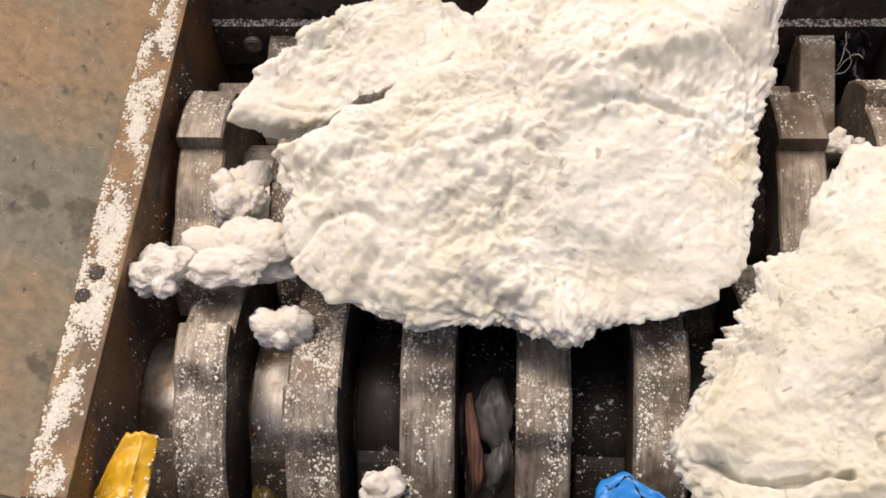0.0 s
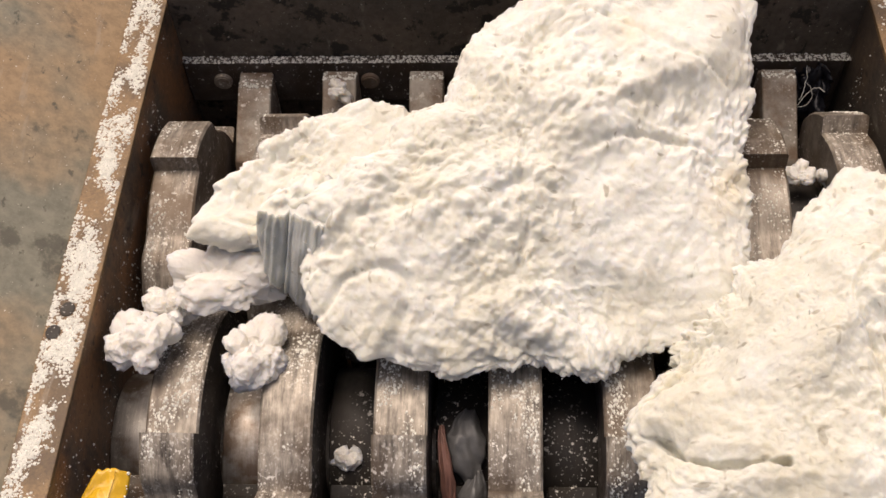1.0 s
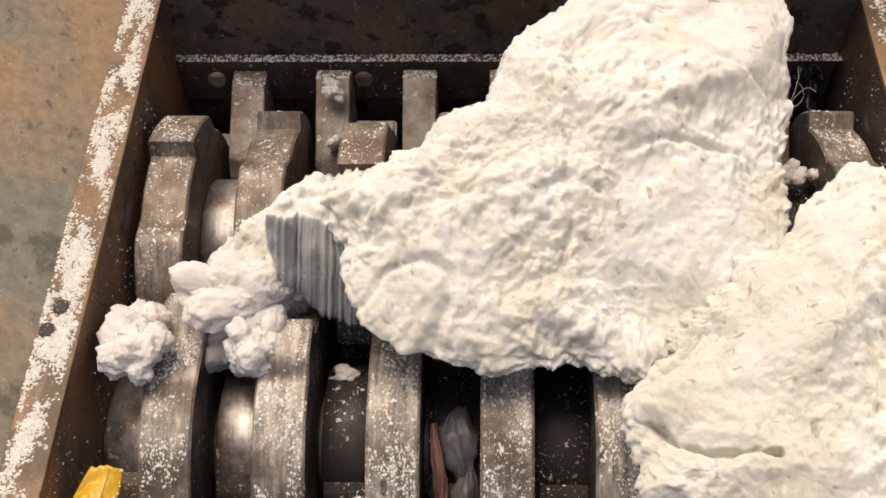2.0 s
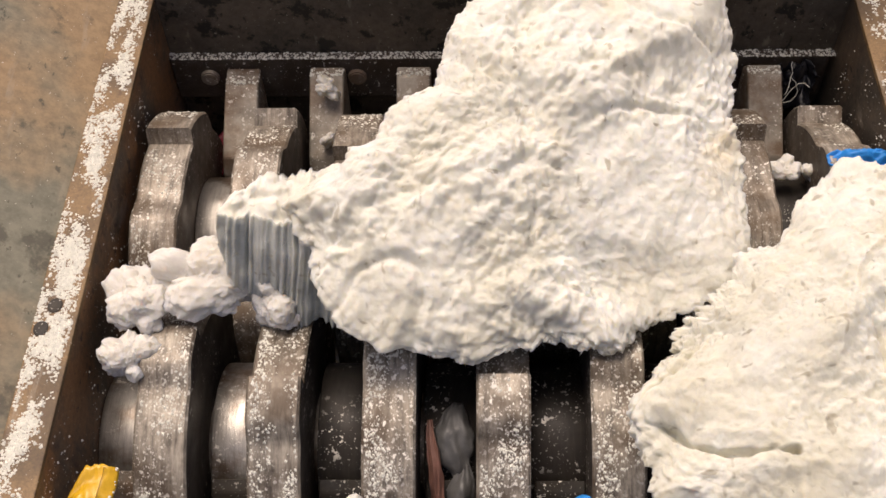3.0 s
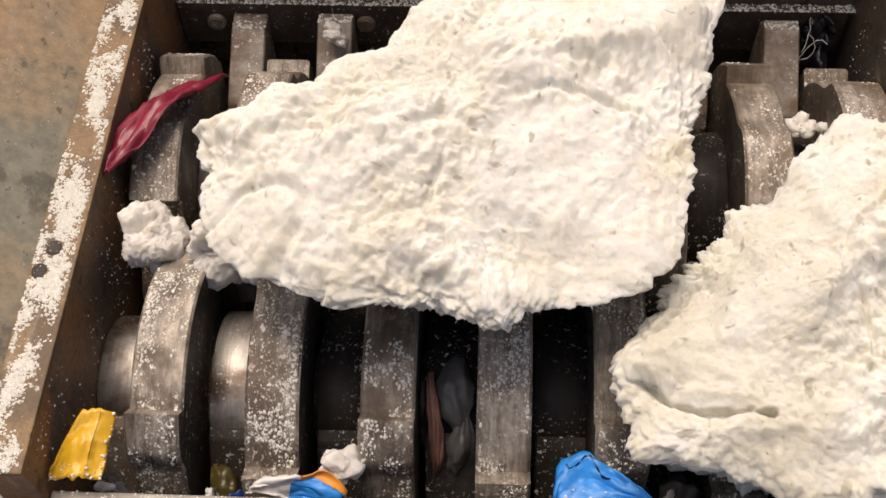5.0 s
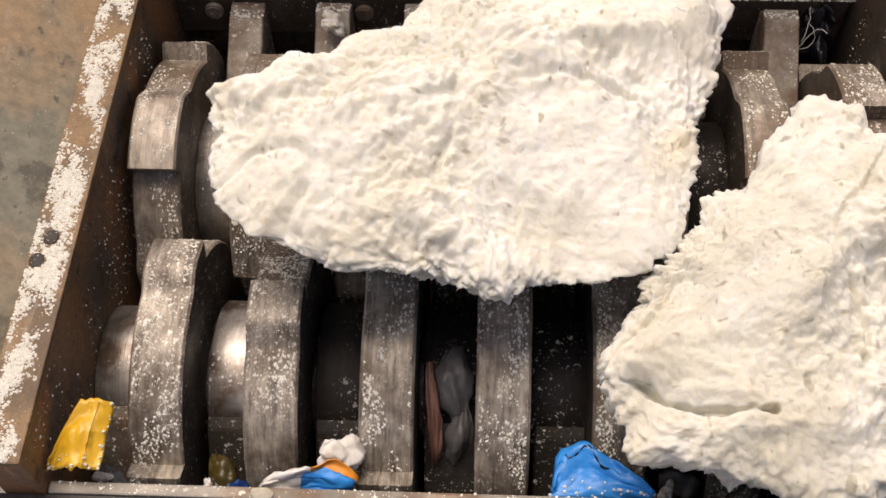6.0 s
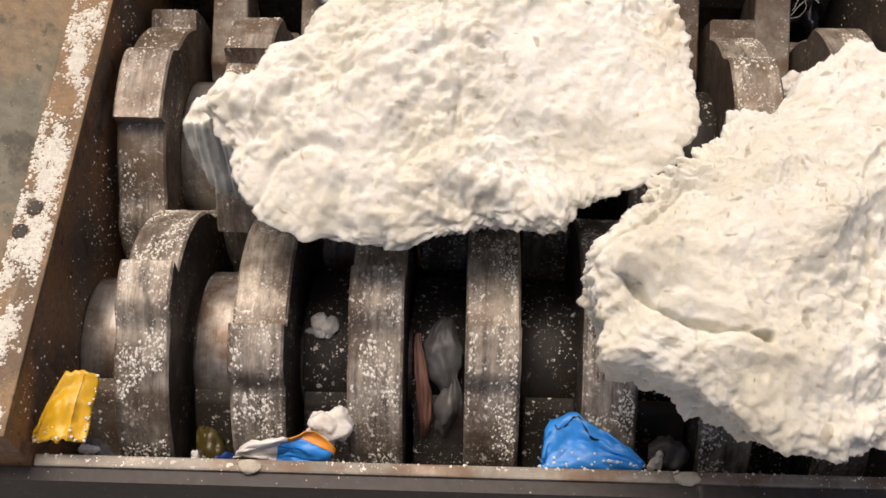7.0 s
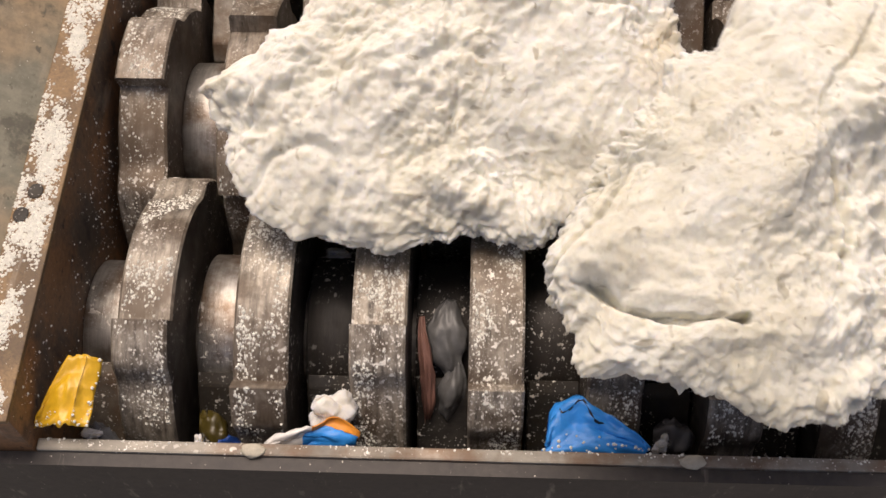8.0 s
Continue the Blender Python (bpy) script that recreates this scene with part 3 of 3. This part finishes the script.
# ---- torn plastic and film ----
def sheet(name, w, h, shape, mat, label, category, nx=26, ny=18, thick=0.0008, stripes=()):
    """A crumpled thin sheet: shape(u, v) gives its place for u, v in 0..1. stripes: (from, to, material, from, to) across v and u, as printed bands."""
    bm = bmesh.new()
    g = [[bm.verts.new(shape(i / nx, j / ny)) for i in range(nx + 1)] for j in range(ny + 1)]
    for j in range(ny):
        for i in range(nx):
            f = bm.faces.new((g[j][i], g[j][i + 1], g[j + 1][i + 1], g[j + 1][i]))
            f.smooth = True
            for n, (lo, hi, _, left, right) in enumerate(stripes):
                if lo <= (j + 0.5) / ny < hi and left <= (i + 0.5) / nx < right:
                    f.material_index = n + 1
    bmesh.ops.recalc_face_normals(bm, faces=bm.faces)
    ob = tagged(part(name, bm, mat), label, category)
    for _, _, other, _, _ in stripes:
        ob.data.materials.append(other)
    solid = ob.modifiers.new("thickness", "SOLIDIFY")
    solid.thickness = thick
    return ob


def crumple(u, v, seed, size):
    p = Vector((u * 3, v * 3, seed))
    return noise.fractal(p, 0.8, 2, 3) * size


def yellow_shape(u, v):
    a = radians(20 + 120 * u)
    rag = 0.006 * noise.noise(Vector((u * 9, v * 2, 3.0)))
    return Vector((-0.0672 + 0.037 * u + 0.003 * v, -0.120 + 0.046 * (0.15 + 0.85 * min(1.0, u / 0.42) ** 0.6) * v + 0.6 * rag, 0.097 + 0.020 * math.sin(a) * (0.5 + 0.5 * v) + crumple(u, v, 1, 0.003)))


def blue_shape(u, v):
    tall = 0.035 * min(1.0, 0.3 + u / 0.07) * (1 - max(0.0, (u - 0.28) / 0.72) ** 1.3 * 0.92) * (1 + 0.12 * noise.noise(Vector((u * 5, 0.0, 4.0))))
    return Vector((0.270 + 0.066 * u + 0.004 * v + 0.003 * noise.noise(Vector((u * 4, v * 9, 6.0))), -0.119 + tall * v, 0.078 + 0.012 * math.sin(math.pi * u * 0.8) * v + crumple(u, v, 2, 0.004) + crumple(u, v, 5, 0.003)))


def leaf(x, wide, start, end, r, fold, seed):
    """A torn leaf of film draped round the front shaft, from angle start to end."""
    def shape(u, v):
        a = radians(start + (end - start) * u)
        width = wide * math.sin(math.pi * (0.08 + 0.84 * u)) * (1 + 0.25 * noise.noise(Vector((u * 6, seed, v))))
        rr = r + fold * math.cos(math.pi * (v - 0.5)) * math.sin(math.pi * u) + crumple(u, v, seed, 0.0035)
        return Vector((x + width * (v - 0.5) + 0.003 * math.sin(4 * u + seed), rr * math.cos(a), rr * math.sin(a)))
    return shape


def wrapper_shape(u, v):
    """Torn to a low point at one end, standing up at the other."""
    tall = (0.006 + 0.014 * min(1.0, v * 1.5)) * (1 - 0.45 * max(0.0, v - 0.7) / 0.3)
    return Vector((-0.034 + 0.064 * v + 0.006 * u, -0.012 + tall * u + crumple(u, v, 12, 0.004), 0.002 + 0.014 * math.sin(math.pi * (0.1 + 0.8 * v)) * u + crumple(u, v, 11, 0.005)))


def red_shape(u, v):
    return Vector((-0.022 + 0.052 * u ** 2 + 0.030 * v * (0.4 + math.sin(2.6 * u)), -0.078 + 0.125 * u + crumple(u, v, 13, 0.008), 0.016 * math.sin(3 * u) + 0.010 * v + crumple(u, v, 14, 0.010)))


def blob_sheet(w, h, seed, lift=0.01):
    def shape(u, v):
        return Vector((w * (u - 0.5), h * (v - 0.5) * (0.5 + 0.5 * math.sin(math.pi * u)), lift * math.sin(math.pi * u) * math.sin(math.pi * v) + crumple(u, v, seed, 0.008)))
    return shape


yellow_shard = sheet("plastic_shard", 0, 0, yellow_shape, YELLOW, "bent yellow plastic shard lying by the front rail", "plastic shard", thick=0.0015)
blue_shard = sheet("plastic_shard", 0, 0, blue_shape, BLUE, "crumpled bright blue plastic piece by the front rail", "plastic shard", thick=0.0012)
sheet("torn_film", 0, 0, leaf(0.204, 0.030, 92, 138, 0.072, 0.008, 3.0), GREY, "grey torn plastic jammed between two front cutters", "torn film", thick=0.001)
sheet("torn_film", 0, 0, leaf(0.207, 0.022, 128, 168, 0.074, 0.010, 8.0), GREY, "darker grey torn plastic hanging below another scrap", "torn film", thick=0.001)
sheet("torn_film", 0, 0, leaf(0.187, 0.011, 104, 166, 0.080, 0.004, 5.0), PINK, "narrow brown torn plastic jammed beside a front cutter", "torn film", thick=0.001)
wrapper = sheet("wrapper", 0, 0, wrapper_shape, WHITE, "crumpled white wrapper with blue and orange print", "wrapper", stripes=((0.46, 1.0, BLUE, 0.0, 0.72), (0.50, 1.0, ORANGE, 0.72, 1.0)))
red_film = sheet("torn_film", 0, 0, red_shape, RED, "dark red torn film carried round by the rear cutters", "torn film")
blue_film = sheet("torn_film", 0, 0, blob_sheet(0.05, 0.022, 21), BLUE, "small blue torn film on the rear cutters", "torn film")
for n, (x, y, z, w, h, mat, what) in enumerate(((0.364, -0.034, 0.068, 0.022, 0.030, RED, "small dark red torn film between front cutters"),
                                                (0.048, -0.112, 0.046, 0.026, 0.014, NAVY, "dark blue plastic scrap under the front rail"),
                                                (0.362, -0.095, 0.050, 0.026, 0.030, DARK_FILM, "grey torn film between front cutters"),
                                                (0.040, -0.098, 0.052, 0.030, 0.018, OLIVE, "dark olive plastic scrap between front cutters"),
                                                (-0.036, -0.110, 0.060, 0.026, 0.018, GREY, "small grey plastic scrap beside the yellow shard"))):
    ob = sheet("torn_film", 0, 0, blob_sheet(w, h, 30 + n), mat, what, "torn film", 12, 10)
    ob.matrix_basis = pose(x, y, z, 12 * n - 20, 9, 40 * n)


def shard_mark(shard, shape, line, wide, mat, label):
    """A stroke on a shard: line gives (u, v) along it."""
    bm = bmesh.new()
    rows = []
    for u, v in line:
        rows.append([bm.verts.new(shape(u, v + d) + Vector((0, -0.0004, lift))) for d, lift in ((-wide, 0.0014), (wide, 0.0014), (wide, 0.0004), (-wide, 0.0004))])
    for p, q in zip(rows, rows[1:]):
        for i in range(4):
            bm.faces.new((p[i], p[(i + 1) % 4], q[(i + 1) % 4], q[i]))
    bm.faces.new(rows[0])
    bm.faces.new(rows[-1])
    bmesh.ops.recalc_face_normals(bm, faces=bm.faces)
    part("mark", bm, mat, shard, label)


shard_mark(blue_shard, blue_shape, [(0.10 + 0.045 * i, 0.88 - 0.10 * math.sin(i * 0.9) - 0.012 * i) for i in range(11)], 0.022, BLACK, "dark torn edge line on the blue plastic")
shard_mark(yellow_shard, yellow_shape, [(0.70 + 0.006 * i, 0.06 + 0.088 * i) for i in range(11)], 0.03, PALE, "pale crease down the yellow plastic")
for shard, shape, edge, seed in ((yellow_shard, yellow_shape, 0.25, 81), (blue_shard, blue_shape, 0.35, 82)):
    rnd = random.Random(seed)
    bm = bmesh.new()
    for _ in range(45):
        u, v = rnd.random(), edge * rnd.random() ** 1.6
        if rnd.random() < 0.3:
            u, v = 0.93 + 0.07 * rnd.random(), rnd.random()
        size = 0.0004 + 0.0010 * rnd.random() ** 2
        bmesh.ops.create_icosphere(bm, subdivisions=1, radius=size, matrix=Matrix.Translation(shape(u, v) + Vector((0, 0, 0.0008 + size * 0.5))))
    tagged(part("foam_grains", bm, CRUMB, shard, "white foam grains along the plastic's edge"), kind="stuff")


def tangle(x, y, z):
    """Black film crumpled against the back wall, with pale threads across it."""
    def shape(u, v):
        return Vector((0.030 * (u - 0.5) + crumple(u, v, 61, 0.008), 0.010 * math.sin(5 * u) + crumple(u, v, 62, 0.012), 0.048 * (v - 0.5) + crumple(u, v, 63, 0.010)))
    film = sheet("torn_film", 0, 0, shape, BLACK, "black torn film and pale threads caught behind a scraper finger", "torn film")
    film.matrix_basis = pose(x, y, z, -25, 0, 0)
    rnd = random.Random(31)
    for _ in range(3):
        cu = bpy.data.curves.new("thread", "CURVE")
        cu.dimensions, cu.bevel_depth, cu.bevel_resolution = "3D", 0.00035, 1
        sp = cu.splines.new("POLY")
        sp.points.add(13)
        p, d = Vector((rnd.uniform(-0.016, 0.0), -0.012, rnd.uniform(-0.012, 0.022))), Vector((1, 0, rnd.uniform(-0.6, 0.8)))
        for q in sp.points:
            q.co = (*p, 1)
            d = (d + Vector((rnd.gauss(0, 0.3), rnd.gauss(0, 0.15), rnd.gauss(0, 0.5)))).normalized()
            p = p + d * 0.0030
        cu.materials.append(CRUMB)
        new("thread", cu).parent = film


tangle(0.512, 0.335, 0.050)


# ---- settled foam ----
def crumbs(name, spots, label, seed):
    """One sheet of loose grains: spots are (x, y, z, size)."""
    rnd = random.Random(seed)
    verts, faces = [], []
    for x, y, z, size in spots:
        k = len(verts)
        turn = rnd.uniform(0, 6.28)
        tall = rnd.uniform(0.4, 1.0)
        for i in range(5):
            a = turn + i * 1.2566
            rr = size * rnd.uniform(0.6, 1.2)
            verts.append((x + rr * math.cos(a), y + rr * math.sin(a), z))
        verts.append((x + size * rnd.uniform(-0.3, 0.3), y + size * rnd.uniform(-0.3, 0.3), z + size * tall))
        faces += [(k + i, k + (i + 1) % 5, k + 5) for i in range(5)]
    me = bpy.data.meshes.new(name)
    me.from_pydata(verts, [], faces)
    me.materials.append(CRUMB)
    return tagged(new(name, me), label, "foam dust", kind="stuff")


def flange_spots(mirror, count, seed):
    """Grains in small drifts, thickest along the middle of the flange."""
    rnd = random.Random(seed)
    out = []
    while len(out) < count:
        y0, u0 = rnd.uniform(-0.13, 0.395), min(0.98, max(0.02, rnd.gauss(0.55, 0.27)))
        thick = 0.24 + 1.5 * noise.noise(Vector((y0 * 26, u0 * 2.2, seed))) + 0.5 * noise.noise(Vector((y0 * 90, u0 * 7, seed))) + (0.45 if -0.02 < y0 < 0.09 else 0)
        if rnd.random() > thick:
            continue
        spread = rnd.uniform(0.0006, 0.0032)
        for _ in range(rnd.randint(2, 14)):
            x = X0 - 0.0025 - 0.027 * u0 + rnd.gauss(0, spread)
            if X0 - 0.030 < x < X0 - 0.0025 and (mirror or all(math.hypot(x - hx, y0 - hy) > 0.0075 for hx, hy in HOLES)):
                out.append((x if not mirror else X0 + X1 - x, y0 + rnd.gauss(0, spread), 0.1438, 0.0003 + 0.0016 * rnd.random() ** 3))
    return out


crumbs("foam_dust", flange_spots(False, 24000, 3), "white foam grains settled on the rusty flange", 1)
crumbs("foam_dust", flange_spots(True, 9000, 4), "white foam grains settled on the east flange", 2)
rnd = random.Random(8)
crumbs("foam_dust", [(rnd.uniform(X0, X1), 0.3518 + 0.0085 * rnd.random() ** 1.3, 0.0768, 0.0003 + 0.0016 * rnd.random() ** 3) for _ in range(4200)],
       "white foam grains settled along the ledge", 3)
crumbs("foam_dust", [(k * PITCH + 0.001 + rnd.uniform(-0.015, 0.015), 0.332 + 0.010 * rnd.random(), 0.0744 - (0.010 if k == 0 else 0.0), 0.0004 + 0.0016 * rnd.random() ** 2)
                     for k in range(7) for _ in range(90)], "white foam grains on top of the scraper fingers", 6)
crumbs("foam_dust", [(rnd.uniform(X0, X1), rnd.uniform(-0.12, -0.095), -0.010 + 0.02 * rnd.random(), 0.0006 + 0.002 * rnd.random() ** 2) for _ in range(1500)],
       "white foam grains on the front scrapers", 4)
crumbs("foam_dust", [(rnd.uniform(X0, X1), -0.123 - 0.003 * rnd.random(), 0.0897, 0.0005 + 0.0012 * rnd.random() ** 2) for _ in range(180)],
       "white foam grains along the front rail", 5)


def wall_spots(count, seed):
    rnd = random.Random(seed)
    out = []
    while len(out) < count:
        y, z = rnd.uniform(-0.12, 0.33), rnd.uniform(0.02, 0.135)
        if rnd.random() < 0.15 + 0.9 * noise.noise(Vector((y * 22, z * 10, seed))):
            out.append((y, z, 0.0003 + 0.0010 * rnd.random() ** 3))
    return out


for x, turn, seed, what in ((X0, 90, 11, "west"), (X1, -90, 12, "east")):
    specks = crumbs("foam_dust", [(-z, y * (1 if turn > 0 else 1), 0.0, r) for y, z, r in wall_spots(700, seed)], "white foam specks clinging to the " + what + " wall", seed)
    specks.matrix_basis = pose(x, 0, 0, 0, 90, 0) if turn > 0 else Matrix.Translation((x, 0, 0)) @ Matrix.Diagonal((-1, 1, 1, 1)) @ pose(0, 0, 0, 0, 90, 0)
for n, (x, y, z, r) in enumerate(((0.479, 0.212, 0.082, 0.012), (0.126, -0.092, 0.074, 0.016), (0.084, 0.316, 0.076, 0.012), (-0.038, -0.112, 0.070, 0.006),
                                  (0.085, 0.275, 0.050, 0.007), (0.352, -0.105, 0.060, 0.007), (0.030, -0.105, 0.046, 0.006), (0.500, 0.215, 0.075, 0.010))):
    bit = tuft(r * 1.25, 40 + n, level=5)
    fibres(bit, 150, 50 + n, 0.0026)
    bit.matrix_basis = pose(x, y, z, 20 * n, 13 * n, 50 * n)
spacer_flake = tuft(0.014, 60, 0.4, "foam_flake", "small white foam flake stuck to a front spacer")
for v in spacer_flake.data.vertices:
    v.co += Vector((0.112, 0.0, 0.064))


# ---- what moves ----
def motions():
    steps = [i * 0.5 for i in range(17)]
    walk(rear_rotor, [(t, pose(0, REAR_Y, 0, TURN * t, 0, 0)) for t in steps])
    walk(front_rotor, [(t, pose(0, 0, 0, -TURN * t, 0, 0)) for t in steps])
    walk(spacer_flake, [(t, pose(0, 0, 0, TURN * (7.15 - t), 0, 0)) for t in steps])
    walk(big_block, [
        (0, pose(0.256, 0.167, 0.185, 9.2, 1.4, -12.3)),
        (0.5, pose(0.265, 0.181, 0.182, 7.2, 1.0, -15.6)),
        (1, pose(0.277, 0.176, 0.176, 15.4, 5.8, -4.8)),
        (1.5, pose(0.300, 0.191, 0.178, 11.2, 8.8, -7.2)),
        (1.7, pose(0.317, 0.172, 0.174, 11.5, 8.0, -7.2)),
        (2.8, pose(0.286, 0.181, 0.184, 16.5, 7.5, 1.5)),
        (3, pose(0.281, 0.187, 0.186, 17.0, 7.5, 1.5)),
        (3.5, pose(0.270, 0.171, 0.197, 14.4, 3.5, -4.0)),
        (4, pose(0.260, 0.155, 0.190, 11.7, 1.8, -9.5)),
        (4.5, pose(0.252, 0.158, 0.191, -0.6, 0.9, -11.1)),
        (4.7, pose(0.231, 0.154, 0.191, 1.0, 1.5, -12.0)),
        (5.8, pose(0.245, 0.143, 0.181, -2.0, 3.0, -13.5)),
        (6, pose(0.242, 0.161, 0.179, -3.0, 3.5, -15.2)),
        (6.5, pose(0.221, 0.176, 0.180, 0.5, 2.8, -14.3)),
        (7, pose(0.231, 0.196, 0.188, 5.6, 0.2, 2.1)),
        (7.5, pose(0.251, 0.207, 0.186, 14.7, 10.4, 7.9)),
        (8, pose(0.230, 0.193, 0.179, 16.8, 5.9, -0.0)),
    ])
    walk(right_block, [
        (0, pose(0.437, 0.019, 0.166, 3.4, -8.5, 13.6)),
        (0.5, pose(0.435, 0.017, 0.165, 3.6, -8.6, 12.4)),
        (1, pose(0.446, 0.037, 0.162, 0.0, -10.6, 4.1)),
        (1.5, pose(0.453, 0.036, 0.162, 1.7, -10.9, 1.3)),
        (1.7, pose(0.451, 0.044, 0.162, 1.7, -10.5, 1.3)),
        (2.8, pose(0.459, 0.029, 0.170, 1.0, -7.0, 4.6)),
        (3, pose(0.454, 0.035, 0.171, 0.7, -6.5, 4.8)),
        (3.5, pose(0.450, 0.029, 0.170, 2.1, -10.6, 0.3)),
        (4, pose(0.446, 0.029, 0.166, 3.2, -11.8, 3.0)),
        (4.5, pose(0.451, 0.041, 0.155, 2.4, -11.4, 0.8)),
        (5.8, pose(0.425, 0.036, 0.175, 5.0, -1.5, 9.7)),
        (6, pose(0.424, 0.033, 0.176, 5.2, -1.0, 9.7)),
        (6.5, pose(0.430, 0.042, 0.199, 7.7, 2.8, 4.8)),
        (7, pose(0.429, 0.026, 0.224, 6.1, 11.1, 0.7)),
        (7.5, pose(0.427, 0.009, 0.259, 3.8, 14.5, -1.1)),
        (7.8, pose(0.420, 0.011, 0.266, 10.0, 9.6, -0.6)),
        (8, pose(0.385, 0.024, 0.272, 15.0, 3.0, 12.0)),
    ])
    walk(torn_block, [
        (0, pose(0.092, 0.220, 0.168, 8, 0, 25)), (0.5, pose(0.100, 0.180, 0.160, 8, 0, 20)), (1, pose(0.092, 0.150, 0.158, 5, 0, 25)),
        (1.5, pose(0.080, 0.126, 0.146, 5, -8, 34)), (1.7, pose(0.070, 0.108, 0.138, 3, -10, 34)), (2.3, pose(0.05, 0.092, 0.03, 0, -20, 40)),
        (2.8, pose(0.04, 0.095, -0.12, 0, -25, 45)), (8, pose(0.04, 0.095, -0.14, 0, -25, 45))])
    walk(sheared_flap, [(t, pose(x, y, z, rx, ry, rz)) for t, x, y, z, rx, ry, rz in (
        (0, 0.150, 0.110, 0.160, 8, 0, 0), (0.5, 0.140, 0.120, 0.160, 6, 0, -4), (0.8, 0.105, 0.100, 0.172, 6, 2, -8), (1, 0.120, 0.080, 0.180, 0, 6, -10), (1.5, 0.124, 0.113, 0.180, 0, 5, -4),
        (1.7, 0.132, 0.096, 0.178, 0, 5, -4), (2.8, 0.112, 0.078, 0.180, 0, 5, 0), (3, 0.101, 0.080, 0.180, 0, 6, -4), (3.5, 0.092, 0.075, 0.182, 0, 6, -10),
        (4, 0.170, 0.085, 0.165, 4, 2, -8), (4.5, 0.165, 0.095, 0.160, 0, 1, -10), (6, 0.160, 0.110, 0.155, -2, 3, -14), (6.5, 0.135, 0.115, 0.155, 0, 2, -12),
        (7, 0.084, 0.098, 0.176, 0, -4, 6), (7.5, 0.098, 0.080, 0.203, -6, -6, 8), (7.8, 0.098, 0.068, 0.203, -6, -6, 6), (8, 0.110, 0.095, 0.160, 4, 0, 0))])
    sink = [(5.2, 0.05), (5.8, -0.13), (8, -0.15)]
    for n, way in enumerate((
            ((0, -0.043, 0.049), (0.5, -0.044, 0.047), (1, -0.033, 0.019), (1.5, -0.033, -0.006), (1.7, -0.032, -0.001), (2.8, -0.034, 0.041), (3, -0.03, 0.05), (3.5, -0.031, 0.055),
             (4, -0.033, 0.049), (4.5, -0.032, 0.010)),
            ((0, 0.015, 0.065), (0.5, 0.023, 0.079), (1, 0.026, 0.076), (1.5, 0.040, 0.060), (3, 0.023, 0.072), (3.5, 0.022, 0.075), (4, 0.009, 0.061), (4.5, 0.030, 0.050)),
            ((0, 0.0, 0.130), (0.5, 0.038, 0.040), (1, 0.048, 0.017), (1.5, 0.046, 0.013), (3, 0.072, 0.067), (3.5, 0.040, 0.042), (4, 0.045, 0.024), (4.5, 0.046, 0.023)),
            ((0, 0.050, 0.009), (0.5, -0.032, 0.080), (1, -0.016, 0.057), (1.5, -0.035, 0.053), (3, -0.032, 0.010), (3.5, -0.029, 0.010), (4, -0.037, 0.030), (4.5, 0.016, 0.054)))):
        high = (0.125, 0.128, 0.115, 0.118)[n]
        rows = [(t, pose(x, y, high - (0.022 if n == 1 and t == 4.5 else 0.0), 9 * t, 6 * t, 5 * t)) for t, x, y in way]
        rows += [(t, pose(way[-1][1], 0.09, z, 70, 40, 40)) for t, z in sink]
        walk(tufts[n], rows)
    walk(red_film, [(0, pose(-0.045, 0.30, -0.10)), (2.8, pose(-0.045, 0.31, -0.06)), (3.3, pose(-0.040, 0.28, 0.09, 30, 0, 0)), (3.5, pose(-0.040, 0.255, 0.125, 25, 0, 0)),
                    (4, pose(-0.050, 0.265, 0.125, 15, 0, 0)), (4.5, pose(-0.050, 0.245, 0.125, 10, 0, 0)), (5.1, pose(-0.052, 0.17, 0.10, -20, 0, 0)), (5.7, pose(-0.05, 0.10, -0.03, -40, 0, 0)),
                    (6.2, pose(-0.05, 0.095, -0.14, -50, 0, 0)), (8, pose(-0.05, 0.095, -0.15, -50, 0, 0))])
    walk(blue_film, [(0, pose(0.52, 0.28, -0.12)), (1.7, pose(0.52, 0.315, -0.05, 60, 0, 0)), (2.3, pose(0.52, 0.27, 0.09, 30, 0, 0)), (2.8, pose(0.525, 0.212, 0.122, 10, 0, 0)),
                     (3.0, pose(0.525, 0.190, 0.122, 0, 0, 0)), (3.4, pose(0.525, 0.15, 0.118, -15, 0, 0)), (4.2, pose(0.525, 0.10, 0.04, -50, 0, 0)), (5, pose(0.525, 0.095, -0.12, -60, 0, 0)),
                     (8, pose(0.525, 0.095, -0.14, -60, 0, 0))])
    walk(wrapper, [(0, pose(0.10, -0.105, 0.045)), (3.5, pose(0.10, -0.105, 0.050)), (4.5, pose(0.095, -0.105, 0.072, 10, 0, -8)), (6, pose(0.104, -0.107, 0.074, 10, 0, 0)),
                   (6.5, pose(0.107, -0.107, 0.074, 10, 0, 5)), (7, pose(0.097, -0.106, 0.077, 15, 0, -4)), (7.5, pose(0.100, -0.107, 0.074, 12, 0, 0)), (8, pose(0.110, -0.108, 0.070, 10, 0, 4))])


motions()
